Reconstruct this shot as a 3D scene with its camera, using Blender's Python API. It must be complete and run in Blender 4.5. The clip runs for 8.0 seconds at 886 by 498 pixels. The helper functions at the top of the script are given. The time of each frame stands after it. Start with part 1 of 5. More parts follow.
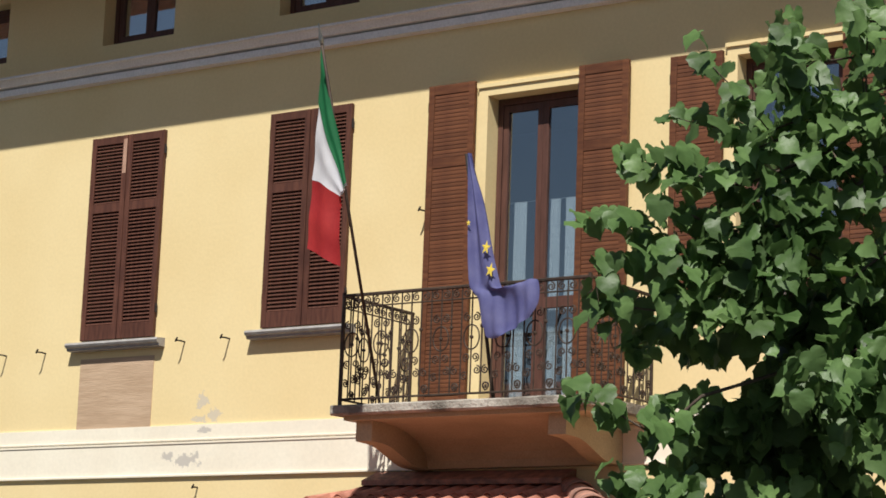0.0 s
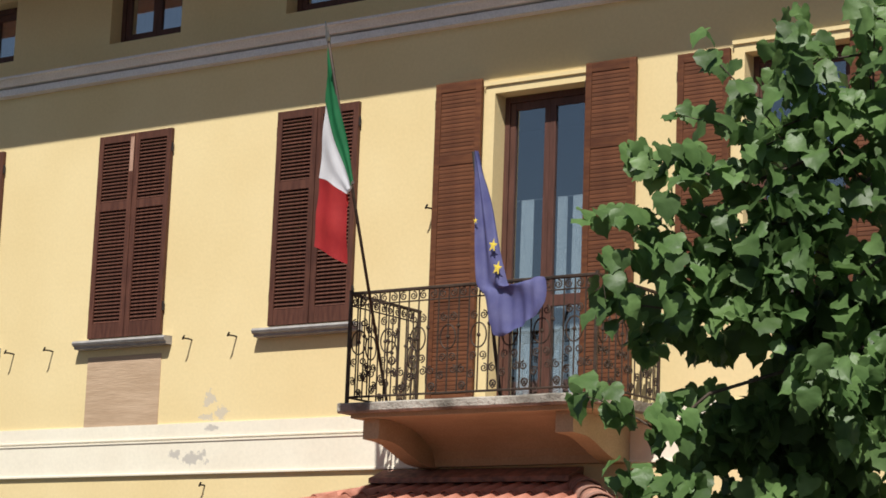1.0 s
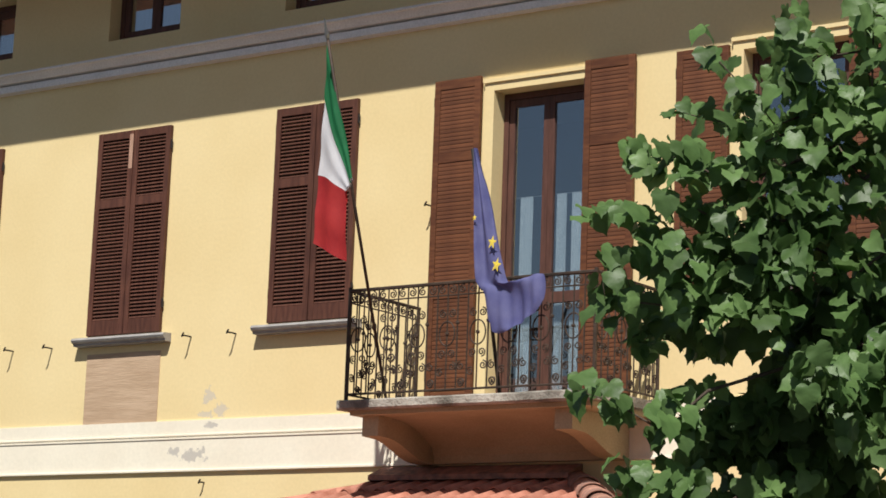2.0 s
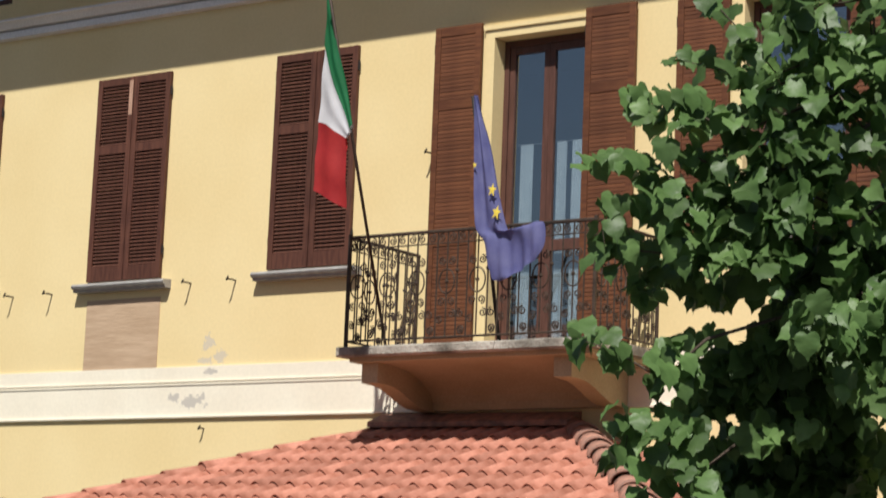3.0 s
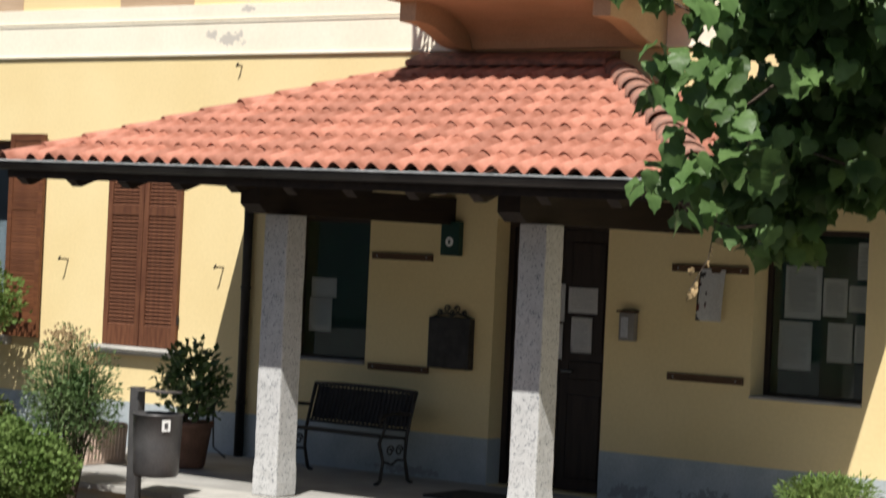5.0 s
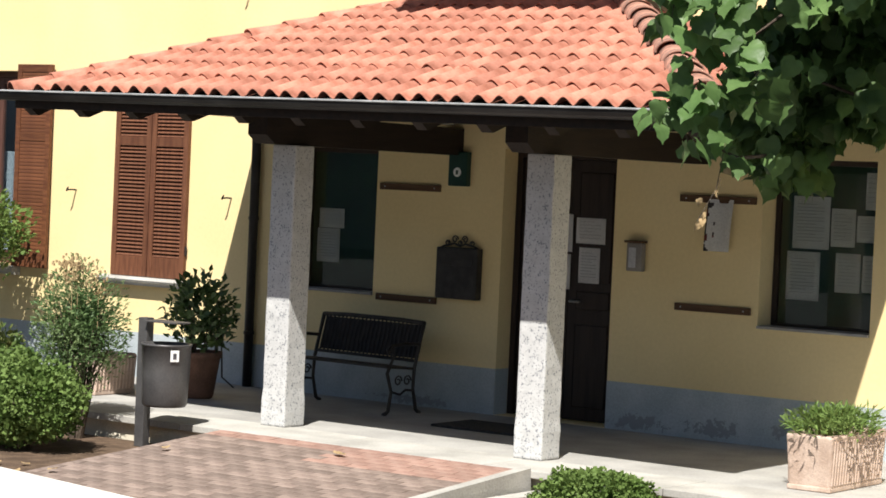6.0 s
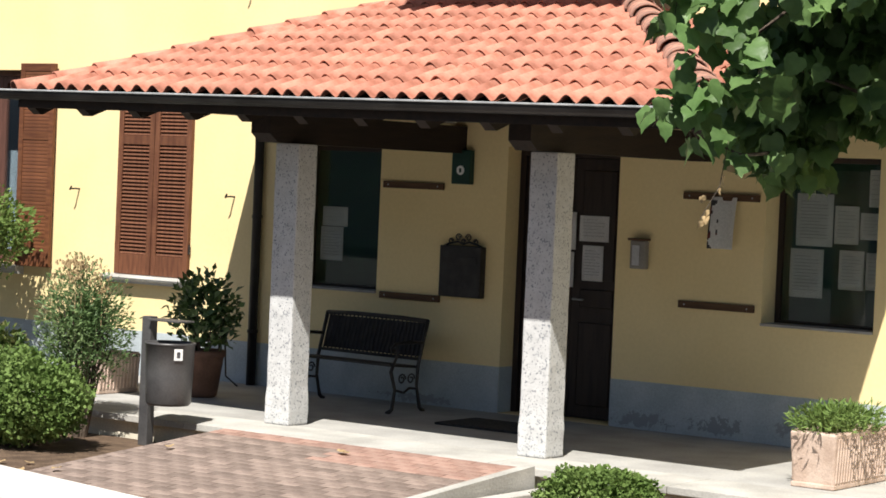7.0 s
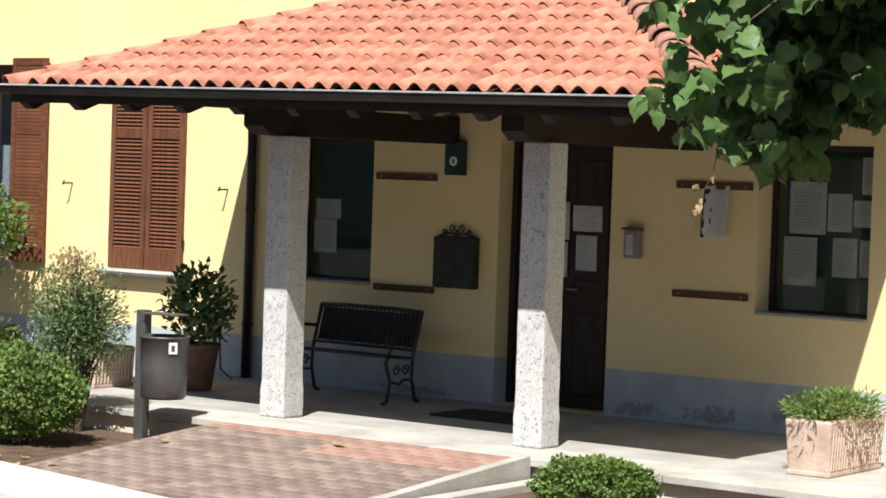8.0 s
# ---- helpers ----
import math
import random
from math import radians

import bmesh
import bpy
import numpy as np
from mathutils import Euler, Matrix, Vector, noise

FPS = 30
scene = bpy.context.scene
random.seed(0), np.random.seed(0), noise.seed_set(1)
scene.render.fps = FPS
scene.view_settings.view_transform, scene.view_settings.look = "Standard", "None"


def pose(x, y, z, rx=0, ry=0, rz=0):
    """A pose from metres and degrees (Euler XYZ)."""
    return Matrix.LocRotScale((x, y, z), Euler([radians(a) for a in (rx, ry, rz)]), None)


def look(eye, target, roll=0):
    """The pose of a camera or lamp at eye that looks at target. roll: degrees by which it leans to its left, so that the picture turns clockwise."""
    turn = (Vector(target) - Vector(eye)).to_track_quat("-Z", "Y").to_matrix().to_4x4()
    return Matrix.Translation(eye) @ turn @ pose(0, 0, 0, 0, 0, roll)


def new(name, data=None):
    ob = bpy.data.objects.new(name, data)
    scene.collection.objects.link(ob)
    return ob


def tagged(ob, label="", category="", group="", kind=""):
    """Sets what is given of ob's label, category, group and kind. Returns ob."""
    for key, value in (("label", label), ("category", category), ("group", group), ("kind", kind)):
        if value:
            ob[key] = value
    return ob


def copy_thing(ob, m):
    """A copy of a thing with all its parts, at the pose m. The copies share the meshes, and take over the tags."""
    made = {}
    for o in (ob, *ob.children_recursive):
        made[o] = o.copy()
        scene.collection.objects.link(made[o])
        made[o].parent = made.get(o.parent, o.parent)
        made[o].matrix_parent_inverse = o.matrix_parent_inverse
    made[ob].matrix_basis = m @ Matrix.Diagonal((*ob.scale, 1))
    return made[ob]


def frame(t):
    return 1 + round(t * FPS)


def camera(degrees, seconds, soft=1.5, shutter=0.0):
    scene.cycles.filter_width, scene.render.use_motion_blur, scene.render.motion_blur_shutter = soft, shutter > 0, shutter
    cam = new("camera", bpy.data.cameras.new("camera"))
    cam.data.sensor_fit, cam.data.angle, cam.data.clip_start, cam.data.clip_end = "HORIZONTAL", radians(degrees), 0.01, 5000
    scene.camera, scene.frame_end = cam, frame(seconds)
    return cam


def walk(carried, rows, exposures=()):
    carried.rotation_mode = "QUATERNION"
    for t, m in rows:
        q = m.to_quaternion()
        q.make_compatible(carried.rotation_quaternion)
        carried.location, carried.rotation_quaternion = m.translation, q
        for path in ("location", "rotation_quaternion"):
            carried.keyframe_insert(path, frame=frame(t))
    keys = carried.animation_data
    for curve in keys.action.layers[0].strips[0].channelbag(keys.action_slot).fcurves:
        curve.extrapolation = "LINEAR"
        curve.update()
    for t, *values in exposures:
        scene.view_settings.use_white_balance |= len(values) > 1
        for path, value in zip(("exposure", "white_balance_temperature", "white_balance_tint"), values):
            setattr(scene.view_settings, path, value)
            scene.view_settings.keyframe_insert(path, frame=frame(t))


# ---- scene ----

# ------------------------------------------------------------------ camera
cam = camera(22.27, 8.0, soft=1.65, shutter=0.4)
EYE = (0.0, -16.477, 2.048)
# seconds, yaw, pitch, roll in degrees: the tripod head tilts down
HEAD = [
    (0.0, 34.935, 10.742, 2.120), (0.5, 35.074, 10.765, 2.129), (1.0, 35.114, 10.680, 2.116),
    (2.5, 35.057, 10.485, 2.060), (3.0, 35.035, 9.269, 2.274), (3.5, 35.156, 7.338, 2.600),
    (4.0, 35.266, 5.071, 2.444), (4.5, 35.641, 2.417, 2.439), (5.0, 35.610, 0.056, 2.634),
    (5.2, 35.660, -0.830, 2.630), (6.3, 35.735, -1.755, 2.590), (6.5, 35.741, -1.776, 2.588),
    (7.0, 35.813, -1.773, 2.457), (7.5, 35.852, -1.810, 2.386), (8.0, 35.644, -1.993, 1.964),
]
EXPOSURES = [(0.0, 0.09), (3.0, 0.07), (4.0, 0.02), (4.5, 0.04), (5.2, 0.38), (6.3, 0.70), (8.0, 0.70)]
walk(cam, [(t, pose(*EYE, 0, 0, yaw) @ pose(0, 0, 0, 90 + pitch) @ pose(0, 0, 0, 0, 0, roll)) for t, yaw, pitch, roll in HEAD], EXPOSURES)

# ------------------------------------------------------------------ light
SUN_TO = Vector((0.27, -0.66, 1.0)).normalized()
world = bpy.data.worlds.new("sky")
scene.world = world
world.use_nodes = True
wn = world.node_tree.nodes
sky = wn.new("ShaderNodeTexSky")
sky.sky_type = "NISHITA"
sky.sun_disc = False
sky.sun_elevation = math.asin(SUN_TO.z)
sky.sun_rotation = math.atan2(SUN_TO.x, SUN_TO.y)
wn["Background"].inputs[1].default_value = 0.054
world.node_tree.links.new(sky.outputs[0], wn["Background"].inputs[0])
sun = new("sun", bpy.data.lights.new("sun", "SUN"))
sun.data.energy = 5.2
sun.data.angle = radians(0.55)
sun.data.color = (1.0, 0.965, 0.90)
sun.matrix_world = look(SUN_TO * 40, (0, 0, 0))


# ------------------------------------------------------------------ materials
def material(name, c1, c2, scale=6.0, rough=0.8, metal=0.0, bump=0.25, grain=60.0, spread=0.0, stretch=(1, 1, 1), spec=0.3, thin=0.0, dist=0.01, var=0.12, cut=(0.36, 0.64)):
    """Two colours mixed by a large noise, a fine grain over it, and relief. spread: how far pieces differ one by one."""
    m = bpy.data.materials.new(name)
    m.use_nodes = True
    n, l = m.node_tree.nodes, m.node_tree.links
    b = n["Principled BSDF"]
    b.inputs["Roughness"].default_value, b.inputs["Metallic"].default_value = rough, metal
    b.inputs["Specular IOR Level"].default_value = spec
    co, mp = n.new("ShaderNodeTexCoord"), n.new("ShaderNodeMapping")
    mp.inputs["Scale"].default_value = stretch
    l.new(co.outputs["Object"], mp.inputs["Vector"])
    big, fine = n.new("ShaderNodeTexNoise"), n.new("ShaderNodeTexNoise")
    big.inputs["Scale"].default_value, big.inputs["Detail"].default_value = scale, 6
    fine.inputs["Scale"].default_value, fine.inputs["Detail"].default_value = grain, 4
    for t in (big, fine):
        l.new(mp.outputs[0], t.inputs["Vector"])
    ramp = n.new("ShaderNodeValToRGB")
    ramp.color_ramp.elements[0].position, ramp.color_ramp.elements[1].position = cut
    ramp.color_ramp.elements[0].color, ramp.color_ramp.elements[1].color = (*c1, 1), (*c2, 1)
    l.new(big.outputs[0], ramp.inputs[0])
    hsv = n.new("ShaderNodeHueSaturation")
    l.new(ramp.outputs[0], hsv.inputs["Color"])
    mr = n.new("ShaderNodeMapRange")
    mr.inputs[1].default_value, mr.inputs[2].default_value = 0.25, 0.75
    mr.inputs[3].default_value, mr.inputs[4].default_value = 1 - var, 1 + var
    l.new(fine.outputs[0], mr.inputs[0])
    value = mr.outputs[0]
    if spread:
        oi, ml = n.new("ShaderNodeObjectInfo"), n.new("ShaderNodeMath")
        mr2 = n.new("ShaderNodeMapRange")
        mr2.inputs[3].default_value, mr2.inputs[4].default_value = 1 - spread, 1 + spread
        l.new(oi.outputs["Random"], mr2.inputs[0])
        ml.operation = "MULTIPLY"
        l.new(value, ml.inputs[0]), l.new(mr2.outputs[0], ml.inputs[1])
        value = ml.outputs[0]
    l.new(value, hsv.inputs["Value"])
    l.new(hsv.outputs[0], b.inputs["Base Color"])
    if bump:
        bp = n.new("ShaderNodeBump")
        bp.inputs["Strength"].default_value, bp.inputs["Distance"].default_value = bump, dist
        l.new(fine.outputs[0], bp.inputs["Height"])
        l.new(bp.outputs[0], b.inputs["Normal"])
    if thin:
        tr, mx = n.new("ShaderNodeBsdfTranslucent"), n.new("ShaderNodeMixShader")
        mx.inputs[0].default_value = thin
        l.new(hsv.outputs[0], tr.inputs[0])
        l.new(b.outputs[0], mx.inputs[1]), l.new(tr.outputs[0], mx.inputs[2])
        l.new(mx.outputs[0], n["Material Output"].inputs[0])
    return m


def peeled(m, spots, colour):
    """Patches where the paint has come off, at (x, z, half width, half height) on the facade."""
    n, l = m.node_tree.nodes, m.node_tree.links
    b = n["Principled BSDF"]
    paint = b.inputs["Base Color"].links[0].from_socket
    co, no = n.new("ShaderNodeTexCoord"), n.new("ShaderNodeTexNoise")
    no.inputs["Scale"].default_value, no.inputs["Detail"].default_value, no.inputs["Roughness"].default_value = 13.0, 9, 0.72
    l.new(co.outputs["Object"], no.inputs["Vector"])
    total = None
    for x, z, w, h in spots:
        mp, ln, ad, lt = n.new("ShaderNodeMapping"), n.new("ShaderNodeVectorMath"), n.new("ShaderNodeMath"), n.new("ShaderNodeMath")
        mp.inputs["Location"].default_value = (-x / w, 0, -z / h)
        mp.inputs["Scale"].default_value = (1 / w, 0, 1 / h)
        l.new(co.outputs["Object"], mp.inputs["Vector"])
        ln.operation = "LENGTH"
        l.new(mp.outputs[0], ln.inputs[0])
        ad.operation = "MULTIPLY_ADD"
        ad.inputs[1].default_value = 3.2
        l.new(no.outputs[0], ad.inputs[0])
        l.new(ln.outputs["Value"], ad.inputs[2])
        lt.operation = "LESS_THAN"
        lt.inputs[1].default_value = 2.12
        l.new(ad.outputs[0], lt.inputs[0])
        if total:
            mx = n.new("ShaderNodeMath")
            mx.operation = "MAXIMUM"
            l.new(total, mx.inputs[0]), l.new(lt.outputs[0], mx.inputs[1])
            total = mx.outputs[0]
        else:
            total = lt.outputs[0]
    mix = n.new("ShaderNodeMix")
    mix.data_type = "RGBA"
    l.new(total, mix.inputs[0])
    l.new(paint, mix.inputs[6])
    mix.inputs[7].default_value = (*colour, 1)
    l.new(mix.outputs[2], b.inputs["Base Color"])


def glass_material(name, tint, rough=0.02, base=0.10):
    """Thin clear glass: tinted where one looks through it, and more of a mirror towards grazing."""
    m = bpy.data.materials.new(name)
    m.use_nodes = True
    n, l = m.node_tree.nodes, m.node_tree.links
    tr, gl, lw, mx = n.new("ShaderNodeBsdfTransparent"), n.new("ShaderNodeBsdfGlossy"), n.new("ShaderNodeLayerWeight"), n.new("ShaderNodeMixShader")
    pw, ma = n.new("ShaderNodeMath"), n.new("ShaderNodeMath")
    tr.inputs[0].default_value = (*tint, 1)
    gl.inputs["Roughness"].default_value = rough
    lw.inputs[0].default_value = 0.5
    pw.operation, ma.operation = "POWER", "MULTIPLY_ADD"
    pw.inputs[1].default_value = 4.0
    ma.inputs[1].default_value, ma.inputs[2].default_value = 0.8, base
    l.new(lw.outputs["Facing"], pw.inputs[0]), l.new(pw.outputs[0], ma.inputs[0]), l.new(ma.outputs[0], mx.inputs[0])
    l.new(tr.outputs[0], mx.inputs[1]), l.new(gl.outputs[0], mx.inputs[2])
    l.new(mx.outputs[0], n["Material Output"].inputs[0])
    return m


YELLOW = material("yellow_plaster", (0.77, 0.612, 0.325), (0.81, 0.658, 0.365), 0.9, 0.92, bump=0.12, grain=30, spec=0.1, var=0.035)
peeled(YELLOW, [(-14.28, 4.58, 0.12, 0.13), (-14.12, 4.44, 0.13, 0.12), (-14.30, 4.40, 0.16, 0.06)], (0.63, 0.55, 0.42))
CREAM = material("cream_plaster", (0.82, 0.75, 0.61), (0.86, 0.80, 0.66), 1.2, 0.9, bump=0.12, grain=30, spec=0.1, var=0.04)
peeled(CREAM, [(-14.42, 4.01, 0.27, 0.11), (-14.68, 4.05, 0.12, 0.06), (-14.2, 4.30, 0.14, 0.05)], (0.55, 0.51, 0.45))
CORNICE = material("cornice_plaster", (0.74, 0.715, 0.69), (0.82, 0.79, 0.76), 2, 0.9, bump=0.2, spec=0.1)
GREYBASE = material("grey_base_paint", (0.37, 0.415, 0.435), (0.45, 0.49, 0.505), 3, 0.9, bump=0.3, spec=0.1)
peeled(GREYBASE, [(-9.75, 0.08, 0.40, 0.10), (-9.0, 0.10, 0.40, 0.12), (-8.3, 0.14, 0.30, 0.10), (-12.1, 0.05, 0.6, 0.07)], (0.29, 0.305, 0.315))
BRICKPATCH = material("bare_render", (0.46, 0.325, 0.215), (0.55, 0.40, 0.275), 3.5, 0.95, bump=0.35, grain=16, stretch=(0.5, 1, 4.5), spec=0.1, dist=0.01, var=0.06)
SHUTTER = material("shutter_wood", (0.075, 0.029, 0.020), (0.120, 0.048, 0.031), 5, 0.55, bump=0.25, grain=30, stretch=(6, 6, 0.8), spread=0.12)
# inner face of the open leaves, with the sun's warmth put into the colour
SHUTTER_OPEN = material("shutter_wood_inside_sunlit", (0.098, 0.036, 0.018), (0.155, 0.060, 0.027), 5, 0.5, bump=0.25, grain=30, stretch=(0.8, 6, 6), spread=0.18)
SHUTTER_LOW = material("shutter_wood_low", (0.105, 0.040, 0.022), (0.16, 0.066, 0.034), 5, 0.55, bump=0.25, grain=30, stretch=(6, 6, 0.8), spread=0.12)
FRAME = material("window_wood", (0.085, 0.040, 0.030), (0.12, 0.055, 0.042), 6, 0.5, bump=0.15, stretch=(5, 5, 0.7))
DARKWOOD = material("dark_beam_wood", (0.014, 0.009, 0.007), (0.026, 0.016, 0.011), 4, 0.7, bump=0.4, grain=24, stretch=(5, 0.7, 5))
DOORWOOD = material("dark_door_wood", (0.020, 0.013, 0.010), (0.034, 0.022, 0.017), 4, 0.5, bump=0.25, stretch=(6, 6, 0.6))
BARWOOD = material("batten_wood", (0.075, 0.040, 0.020), (0.115, 0.062, 0.032), 6, 0.7, bump=0.3, stretch=(0.6, 6, 6))
SILL = material("sill_stone", (0.29, 0.275, 0.265), (0.39, 0.375, 0.36), 7, 0.8, bump=0.4, grain=120)
SLAB = material("balcony_stone", (0.16, 0.145, 0.12), (0.47, 0.43, 0.37), 4, 0.9, bump=0.8, grain=40, dist=0.02)
BRACKET = material("ochre_plaster", (0.40, 0.315, 0.195), (0.46, 0.365, 0.235), 2, 0.9, bump=0.3, spec=0.1)
GRANITE = material("speckled_granite", (0.20, 0.21, 0.23), (0.52, 0.52, 0.515), 60, 0.75, bump=0.5, grain=14, cut=(0.33, 0.45), var=0.10)
IRON = material("wrought_iron", (0.045, 0.033, 0.026), (0.082, 0.057, 0.043), 12, 0.6, 0.3, bump=0.3)
BLACKIRON = material("black_paint_iron", (0.024, 0.022, 0.021), (0.045, 0.040, 0.037), 10, 0.5, 0.2, bump=0.15)
GUTTER = material("gutter_sheet", (0.022, 0.020, 0.020), (0.042, 0.040, 0.040), 3, 0.42, 0.5, bump=0.08)
TILE = material("terracotta_tile", (0.325, 0.128, 0.085), (0.470, 0.212, 0.152), 6, 0.88, bump=0.3, grain=40, spread=0.20, spec=0.15)
TILE_OLD = material("weathered_terracotta", (0.20, 0.125, 0.10), (0.40, 0.205, 0.150), 12, 0.9, bump=0.7, grain=40, spread=0.2, spec=0.1)
TERRACOTTA = material("planter_terracotta", (0.46, 0.34, 0.27), (0.58, 0.45, 0.37), 8, 0.9, bump=0.4, spec=0.1)
CLAYPOT = material("brown_clay", (0.12, 0.068, 0.050), (0.18, 0.10, 0.072), 8, 0.85, bump=0.3)
PORCHFLOOR = material("grey_porch_concrete", (0.30, 0.292, 0.275), (0.40, 0.39, 0.368), 2.0, 0.85, bump=0.3, grain=50, spec=0.2)
# bright line of the gutter rim, put into a pale non-metal colour
RIM_LINE = material("pale_rim_line", (0.27, 0.28, 0.285), (0.38, 0.39, 0.395), 9, 0.5, bump=0.1)
WORN = material("bleached_wood", (0.40, 0.235, 0.165), (0.50, 0.31, 0.225), 9, 0.7, bump=0.2, stretch=(6, 6, 0.8))
OPPOSITE = material("grey_plaster", (0.30, 0.30, 0.29), (0.38, 0.37, 0.35), 0.5, 0.9, bump=0.2, spec=0.1)
PALESTONE = material("pale_granite_kerb", (0.56, 0.54, 0.50), (0.68, 0.66, 0.62), 5, 0.85, bump=0.3, grain=70, spec=0.15)
CONCRETE = material("pale_concrete", (0.35, 0.338, 0.31), (0.48, 0.463, 0.428), 2.2, 0.9, bump=0.4, grain=50, spec=0.15)
RISER = material("cream_riser", (0.60, 0.54, 0.42), (0.68, 0.62, 0.50), 2.5, 0.9, bump=0.3, spec=0.1)
PAVER = material("clay_paver", (0.185, 0.138, 0.117), (0.280, 0.218, 0.184), 7, 0.85, bump=0.5, grain=60, spread=0.24, spec=0.2)
PAVER_RED = material("red_clay_paver", (0.285, 0.170, 0.135), (0.36, 0.24, 0.195), 7, 0.85, bump=0.5, grain=60, spread=0.15, spec=0.2)
JOINT = material("sandy_joint", (0.25, 0.195, 0.155), (0.33, 0.265, 0.215), 12, 0.95, bump=0.5)
SOIL = material("garden_soil", (0.085, 0.055, 0.036), (0.15, 0.10, 0.066), 6, 0.95, bump=1.0, grain=40, dist=0.03)
ASPHALT = material("grey_asphalt", (0.045, 0.046, 0.047), (0.070, 0.071, 0.071), 3, 0.9, bump=0.6, grain=90)
LEAF = material("lime_leaf", (0.088, 0.165, 0.050), (0.180, 0.292, 0.098), 3.0, 0.46, bump=0.25, grain=30, spread=0.30, thin=0.42, spec=0.42)
LEAF_BOX = material("hedge_leaf", (0.095, 0.158, 0.036), (0.185, 0.265, 0.078), 5.0, 0.65, bump=0, thin=0.25, spec=0.2)
LEAF_FINE = material("feathery_leaf", (0.075, 0.145, 0.046), (0.185, 0.255, 0.105), 4.0, 0.55, bump=0, thin=0.3)
LEAF_DARK = material("glossy_dark_leaf", (0.056, 0.105, 0.032), (0.115, 0.180, 0.060), 5.0, 0.42, bump=0, thin=0.1, spec=0.5)
LEAF_RED = material("reddish_leaf", (0.060, 0.135, 0.030), (0.165, 0.155, 0.055), 5.0, 0.5, bump=0, thin=0.25)
LEAF_DRY = material("dry_leaf", (0.40, 0.28, 0.14), (0.54, 0.40, 0.23), 6, 0.8, bump=0.2, thin=0.2)
BARK = material("grey_brown_bark", (0.075, 0.055, 0.042), (0.13, 0.10, 0.075), 7, 0.9, bump=0.9, grain=26, stretch=(3, 3, 0.6), dist=0.02)
BIN = material("grey_bin_sheet", (0.085, 0.082, 0.084), (0.120, 0.116, 0.116), 5, 0.42, 0.35, bump=0.1)
PAPER = material("white_paper", (0.80, 0.80, 0.80), (0.86, 0.86, 0.86), 3, 0.8, bump=0.05)
INK = material("print_ink", (0.05, 0.05, 0.055), (0.09, 0.085, 0.09), 9, 0.8, bump=0)
GREYINK = material("faint_print", (0.42, 0.42, 0.43), (0.50, 0.50, 0.51), 9, 0.8, bump=0)
REDINK = material("dark_red_print", (0.16, 0.035, 0.035), (0.22, 0.06, 0.05), 9, 0.8, bump=0)
GREENBOX = material("green_enamel", (0.010, 0.036, 0.027), (0.015, 0.050, 0.037), 4, 0.4, bump=0.05)
GREENBOARD = material("green_baize", (0.008, 0.030, 0.018), (0.014, 0.045, 0.027), 8, 0.9, bump=0.3, grain=200)
WHITE = material("white_enamel", (0.78, 0.78, 0.76), (0.82, 0.82, 0.80), 3, 0.5, bump=0.05)
GREYBOX = material("grey_plastic", (0.20, 0.18, 0.16), (0.27, 0.25, 0.22), 5, 0.5, bump=0.05)
CURTAIN = material("white_curtain", (0.72, 0.73, 0.74), (0.80, 0.80, 0.80), 5, 0.9, bump=0.3, stretch=(8, 1, 0.5), thin=0.2)
# dark grey that puts the shade inside the rooms into their surfaces
ROOM_SHADE = material("room_shade_grey", (0.10, 0.10, 0.10), (0.14, 0.14, 0.14), 1, 0.9, bump=0)
RUBBER = material("dark_doormat", (0.02, 0.02, 0.02), (0.045, 0.042, 0.04), 30, 0.95, bump=0.8)
FLAG_GREEN = material("green_cloth", (0.010, 0.125, 0.045), (0.016, 0.165, 0.062), 5, 0.7, bump=0.2, grain=200, thin=0.3)
FLAG_WHITE = material("white_cloth", (0.64, 0.64, 0.68), (0.70, 0.70, 0.74), 5, 0.7, bump=0.2, grain=200, thin=0.3)
FLAG_RED = material("red_cloth", (0.37, 0.024, 0.028), (0.46, 0.038, 0.038), 5, 0.7, bump=0.2, grain=200, thin=0.3)
FLAG_BLUE = material("blue_cloth", (0.105, 0.110, 0.285), (0.160, 0.165, 0.35), 5, 0.7, bump=0.2, grain=200, thin=0.3)
GOLD = material("gold_cloth", (0.72, 0.55, 0.06), (0.80, 0.62, 0.10), 5, 0.7, bump=0.1)
STEEL = material("dull_steel", (0.35, 0.35, 0.34), (0.45, 0.45, 0.44), 8, 0.4, 0.9, bump=0.1)
GLASS = glass_material("window_glass", (0.66, 0.75, 0.80), 0.02, 0.30)
# copy of the window glass with a stronger mirror, making up for dim sky
SKYGLASS = glass_material("attic_glass_brightened", (0.8, 0.85, 0.9), 0.02, 0.50)
CLEAR = glass_material("clear_glass", (0.92, 0.94, 0.93), 0.02, 0.045)


# ------------------------------------------------------------------ helpers
def mesh_of(bm, name, mats, smooth=False):
    me = bpy.data.meshes.new(name)
    bmesh.ops.recalc_face_normals(bm, faces=bm.faces)
    bm.to_mesh(me)
    bm.free()
    for m in mats if isinstance(mats, (list, tuple)) else [mats]:
        me.materials.append(m)
    if smooth:
        me.shade_smooth()
    return me


def part(name, bm, mat, parent, label="", smooth=False):
    ob = new(name, mesh_of(bm, name, mat, smooth) if isinstance(bm, bmesh.types.BMesh) else bm)
    ob.parent = parent
    if label:
        ob["label"] = label
    return ob


def share(name, me, parent, m):
    """One more piece on a mesh that is there already."""
    ob = new(name, me)
    ob.parent = parent
    ob.matrix_basis = m
    return ob


